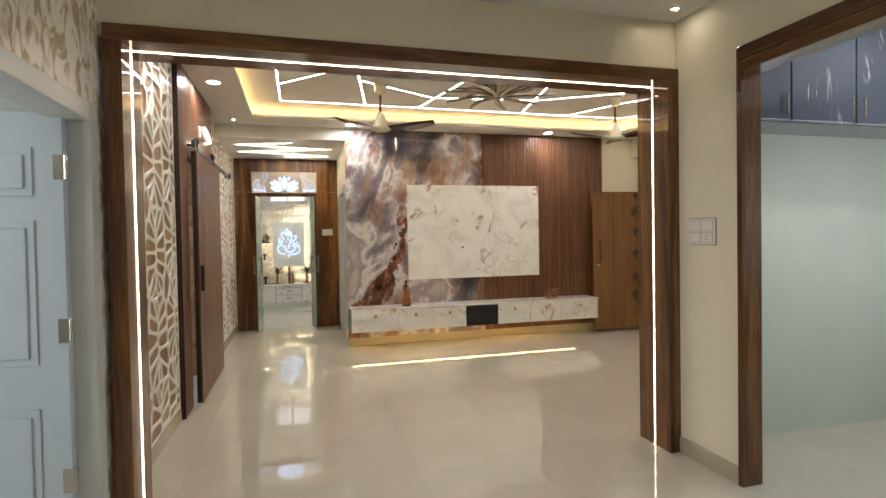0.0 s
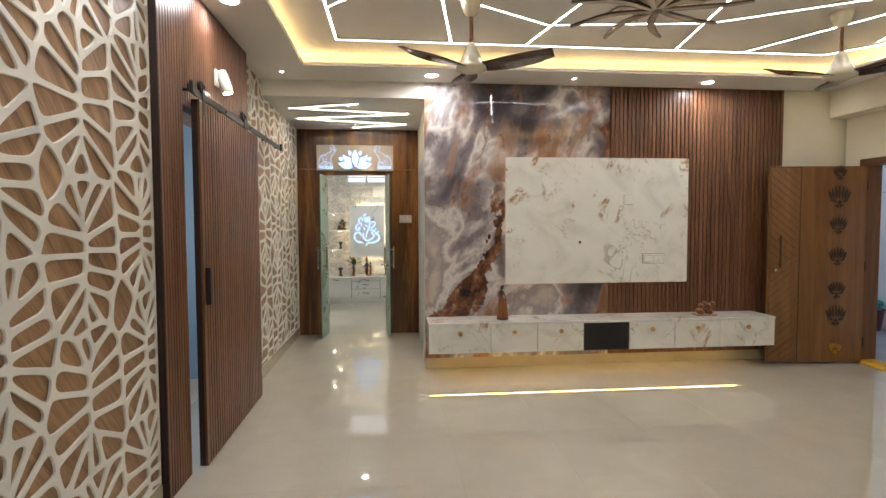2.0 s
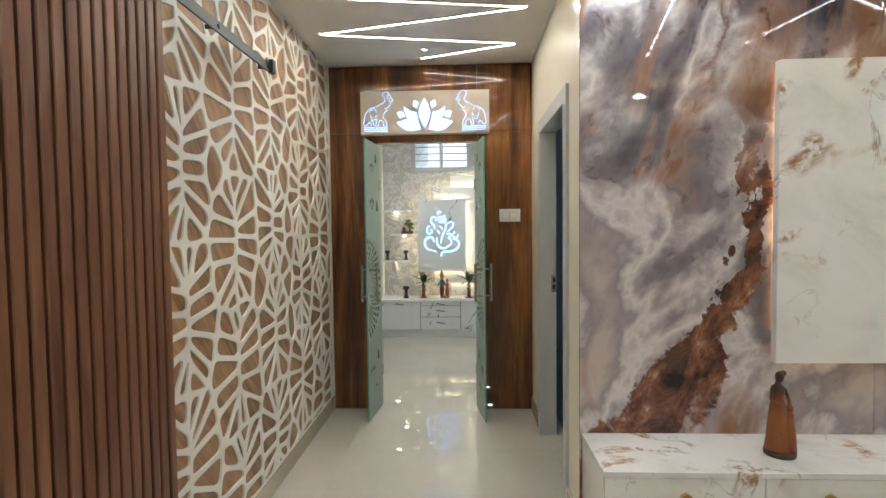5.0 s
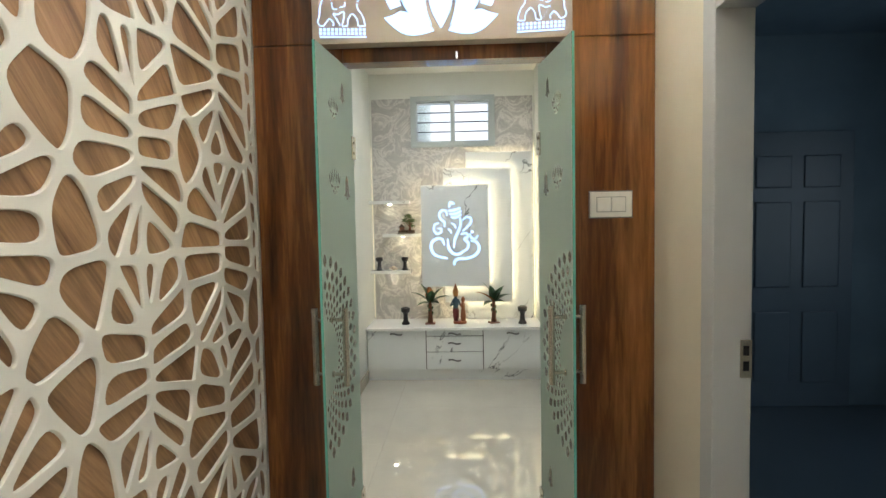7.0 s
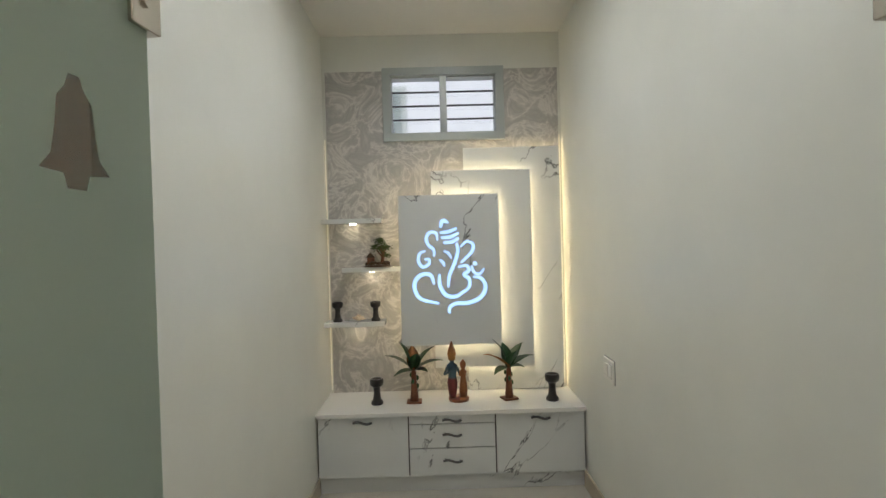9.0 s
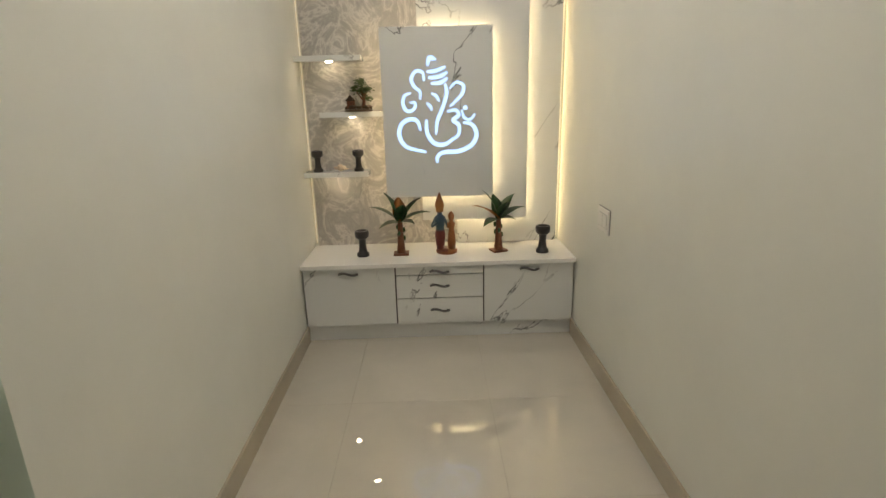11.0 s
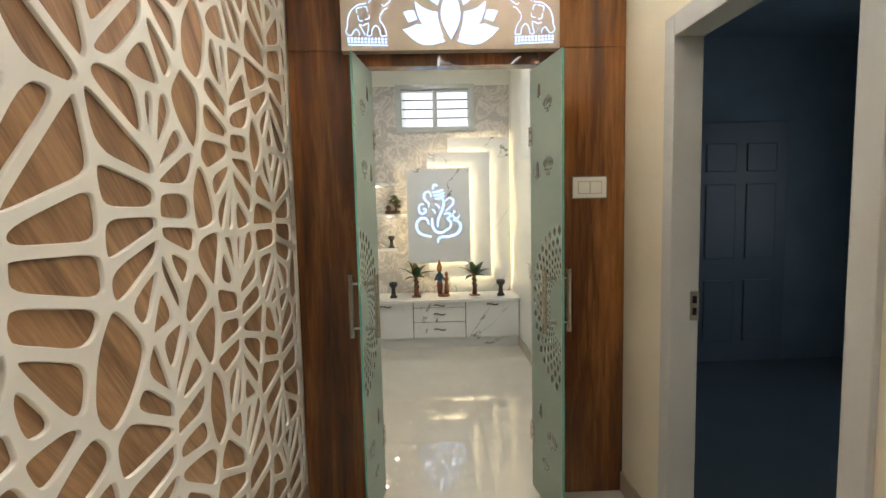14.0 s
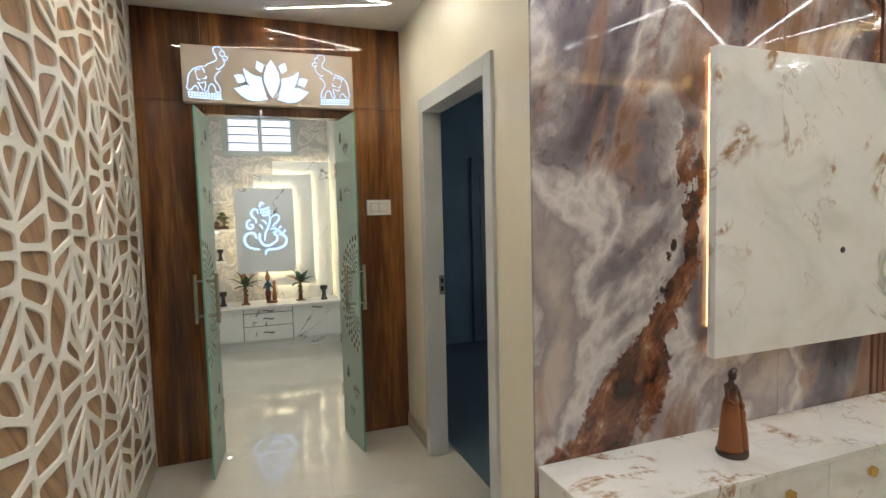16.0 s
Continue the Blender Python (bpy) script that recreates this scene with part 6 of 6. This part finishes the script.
def pot_drum(x, y, z, h):
    bm = lathe(bmesh.new(), [(0.23 * h, 0), (0.24 * h, 0.03 * h), (0.225 * h, 0.13 * h), (0.17 * h, 0.17 * h), (0.145 * h, 0.30 * h), (0.13 * h, 0.50 * h), (0.15 * h, 0.66 * h), (0.21 * h, 0.71 * h), (0.265 * h, 0.76 * h), (0.275 * h, 0.93 * h), (0.25 * h, h), (0.19 * h, h), (0.17 * h, 0.95 * h)], 20)
    solid("candle_stand", bm, EBONY, "black waisted wooden candle stand", "candle holder", pose(x, y, z), "black candle stands", True)


pot_drum(-0.51, 11.11, 0.482, 0.155), pot_drum(0.55, 11.08, 0.482, 0.16), pot_drum(-0.768, 11.29, 0.962, 0.125), pot_drum(-0.525, 11.29, 0.962, 0.125)
bm = bmesh.new()
for i in range(7):
    a = i * 0.9
    cyl(bm, (0, 0, 0.018), (0.045 * math.cos(a), 0.03 * math.sin(a), 0.012 + 0.028 * (i % 3) / 2), 0.014, 0.003, seg=8)
bmesh.ops.create_icosphere(bm, subdivisions=2, radius=0.022, matrix=Matrix.Translation((0, 0, 0.02)))
solid("seashell", bm, SHELL, "small tan spiky conch shell on the shelf", "shell", pose(-0.635, 11.30, 0.962), smooth=True)


def banana_plant(x, y, turn, rust):
    t = thing("ornamental_plant", "small artificial banana plant on the altar" + (", a low leaf rust coloured" if rust else ", the middle leaf rust coloured"), "plant", pose(x, y, 0.482, 0, 0, turn), "artificial banana plants")
    part("base", bmnew((-0.045, 0.045, -0.04, 0.04, 0, 0.012), bevel=0.003), STEM, t)
    part("trunk", lathe(bmesh.new(), [(0.026, 0.012), (0.022, 0.05), (0.017, 0.12), (0.014, 0.20), (0.006, 0.23)], 14), STEM, t, smooth=True)
    for i, (yaw, lift, ln) in enumerate(((0, 30, 0.19), (18, 58, 0.19), (100, 78, 0.16), (165, 74, 0.20), (184, 42, 0.20), (200, 2, 0.13), (285, 66, 0.15), (330, 12, 0.10))):
        bm = bmesh.new()
        rows = []
        for k in range(9):
            u = k / 8
            w = 0.041 * math.sin(math.pi * (0.08 + 0.92 * u) ** 0.8) if k < 8 else 0.001
            b = radians(lift) - 0.22 * u * u
            rows.append((ln * u * math.cos(b), ln * u * math.sin(b), w))
        vs = []
        for r, z, w in rows:
            vs.append([bm.verts.new((r, -w, z + w * 0.25)), bm.verts.new((r, 0, z)), bm.verts.new((r, w, z + w * 0.25)), bm.verts.new((r, 0, z - 0.002))])
        for a, b in zip(vs, vs[1:]):
            for j in range(4):
                bm.faces.new((a[j], a[(j + 1) % 4], b[(j + 1) % 4], b[j])).smooth = True
        part("leaf", bm, LEAF_RUST if i == (4 if rust else 2) else LEAF, t, at=pose(0, 0, 0.195, 0, 0, yaw))
    for i in range(5):
        bm = bmesh.new()
        bmesh.ops.create_icosphere(bm, subdivisions=1, radius=0.012, matrix=Matrix.Translation((0.022 * math.cos(i * 2.2), 0.022 * math.sin(i * 2.2), 0.10 + 0.016 * i)) @ Matrix.Diagonal((0.8, 0.8, 1.5, 1)))
        part("fruit", bm, LEAF, t, smooth=True)


banana_plant(-0.284, 11.12, 0, False)
banana_plant(0.296, 11.13, 20, True)
bm = lathe(bmesh.new(), [(0.062, 0), (0.064, 0.016), (0.058, 0.022)], 28, (0.015, 0, 0))
lathe(bm, [(0.022, 0.022), (0.027, 0.06), (0.032, 0.11), (0.024, 0.15), (0.03, 0.19), (0.034, 0.215), (0.014, 0.232), (0.013, 0.24)], 18, (-0.022, 0, 0))
lathe(bm, [(0.006, 0.235), (0.022, 0.25), (0.024, 0.27), (0.028, 0.285), (0.022, 0.31), (0.014, 0.33), (0.008, 0.35), (0.001, 0.365)], 18, (-0.022, 0, 0))
lathe(bm, [(0.022, 0.022), (0.025, 0.06), (0.022, 0.10), (0.016, 0.14), (0.022, 0.175), (0.010, 0.19), (0.017, 0.205), (0.019, 0.225), (0.010, 0.24), (0.001, 0.25)], 16, (0.045, 0, 0))
cyl(bm, (-0.052, 0, 0.205), (-0.07, -0.01, 0.16), 0.008, seg=8)
cyl(bm, (-0.07, -0.01, 0.16), (-0.03, -0.03, 0.19), 0.007, seg=8)
cyl(bm, (0.006, 0, 0.205), (0.028, -0.01, 0.15), 0.008, seg=8)
solid("idol", bm, STATUE, "painted blue and orange statue pair on a round base", "statue", pose(-0.028, 11.14, 0.482), smooth=True)
hut = thing("bonsai_hut", "miniature dark hut under a mossy green tree, on the shelf", "ornament", pose(-0.505, 11.30, 1.307))
rnd = random.Random(9)
bm = lathe(bmesh.new(), [(0.085, 0), (0.083, 0.010), (0.06, 0.016)], 20)
for i in range(9):
    a = i * 0.7
    bmesh.ops.create_icosphere(bm, subdivisions=1, radius=rnd.uniform(0.014, 0.024), matrix=Matrix.Translation((0.062 * math.cos(a), 0.045 * math.sin(a), 0.020)) @ Matrix.Diagonal((1.2, 1, 0.9, 1)))
part("rock", bm, BRONZE, hut)
part("hut", bmnew((-0.062, -0.018, -0.032, 0.012, 0.015, 0.062), bevel=0.003), STEM, hut)
bm = bmesh.new()
eaves = [bm.verts.new(p) for p in ((-0.07, -0.042, 0.06), (-0.01, -0.042, 0.06), (-0.01, 0.022, 0.06), (-0.07, 0.022, 0.06), (-0.04, -0.042, 0.094), (-0.04, 0.022, 0.094))]
for f in ((0, 1, 2, 3), (0, 4, 5, 3), (1, 2, 5, 4), (0, 1, 4), (2, 3, 5)):
    bm.faces.new([eaves[k] for k in f])
part("roof", bm, BRONZE, hut)
bm = bmesh.new()
for p, q, r0, r1 in (((0.03, 0, 0.01), (0.036, 0, 0.075), 0.013, 0.009), ((0.036, 0, 0.075), (0.02, 0, 0.135), 0.009, 0.005), ((0.036, 0, 0.075), (0.055, 0.01, 0.12), 0.007, 0.004), ((0.033, 0, 0.06), (-0.005, -0.01, 0.11), 0.006, 0.003)):
    cyl(bm, p, q, r0, r1, seg=8)
part("trunk", bm, STEM, hut)
bm = bmesh.new()
for cx, cz, spread, count in ((0.02, 0.165, 0.024, 130), (0.055, 0.125, 0.022, 110), (-0.008, 0.125, 0.020, 80), (0.06, 0.075, 0.018, 70), (0.03, 0.115, 0.024, 90)):
    for i in range(count):
        c = Vector((cx + rnd.gauss(0, spread * 0.7), rnd.gauss(0, 0.018), cz + rnd.gauss(0, spread * 0.5)))
        bmesh.ops.create_icosphere(bm, subdivisions=1, radius=rnd.uniform(0.0035, 0.007), matrix=Matrix.Translation(c) @ Matrix.Diagonal((1, 1, 0.5, 1)))
part("foliage", bm, MOSS, hut)
switch_plate("socket_plate", "white switch plate on the prayer room wall", pose(XP1, 10.51, 0.80, 0, 0, -90), 0.15, 0.11, [(-0.03, 0, 0.05, 0.06), (0.03, 0, 0.05, 0.06)])

# ---- floor tiles ----
S = 0.65
tile = mesh_of(bmnew((-S / 2 + 0.0004, S / 2 - 0.0004, -S / 2 + 0.0004, S / 2 - 0.0004, -0.0058, 0)), "tile", TILE)
for i in range(-2, 9):
    for j in range(-3, 18):
        x, y = 0.15 + S * (i + 0.5), S * (j + 0.5) - 0.1
        if (y < 3.0 or x < 1.2 or y < 7.0) and not (x < -0.9 and y > 3.0) and x < 5.3:
            part("tile", tile, TILE, floor, at=pose(x, y, 0))
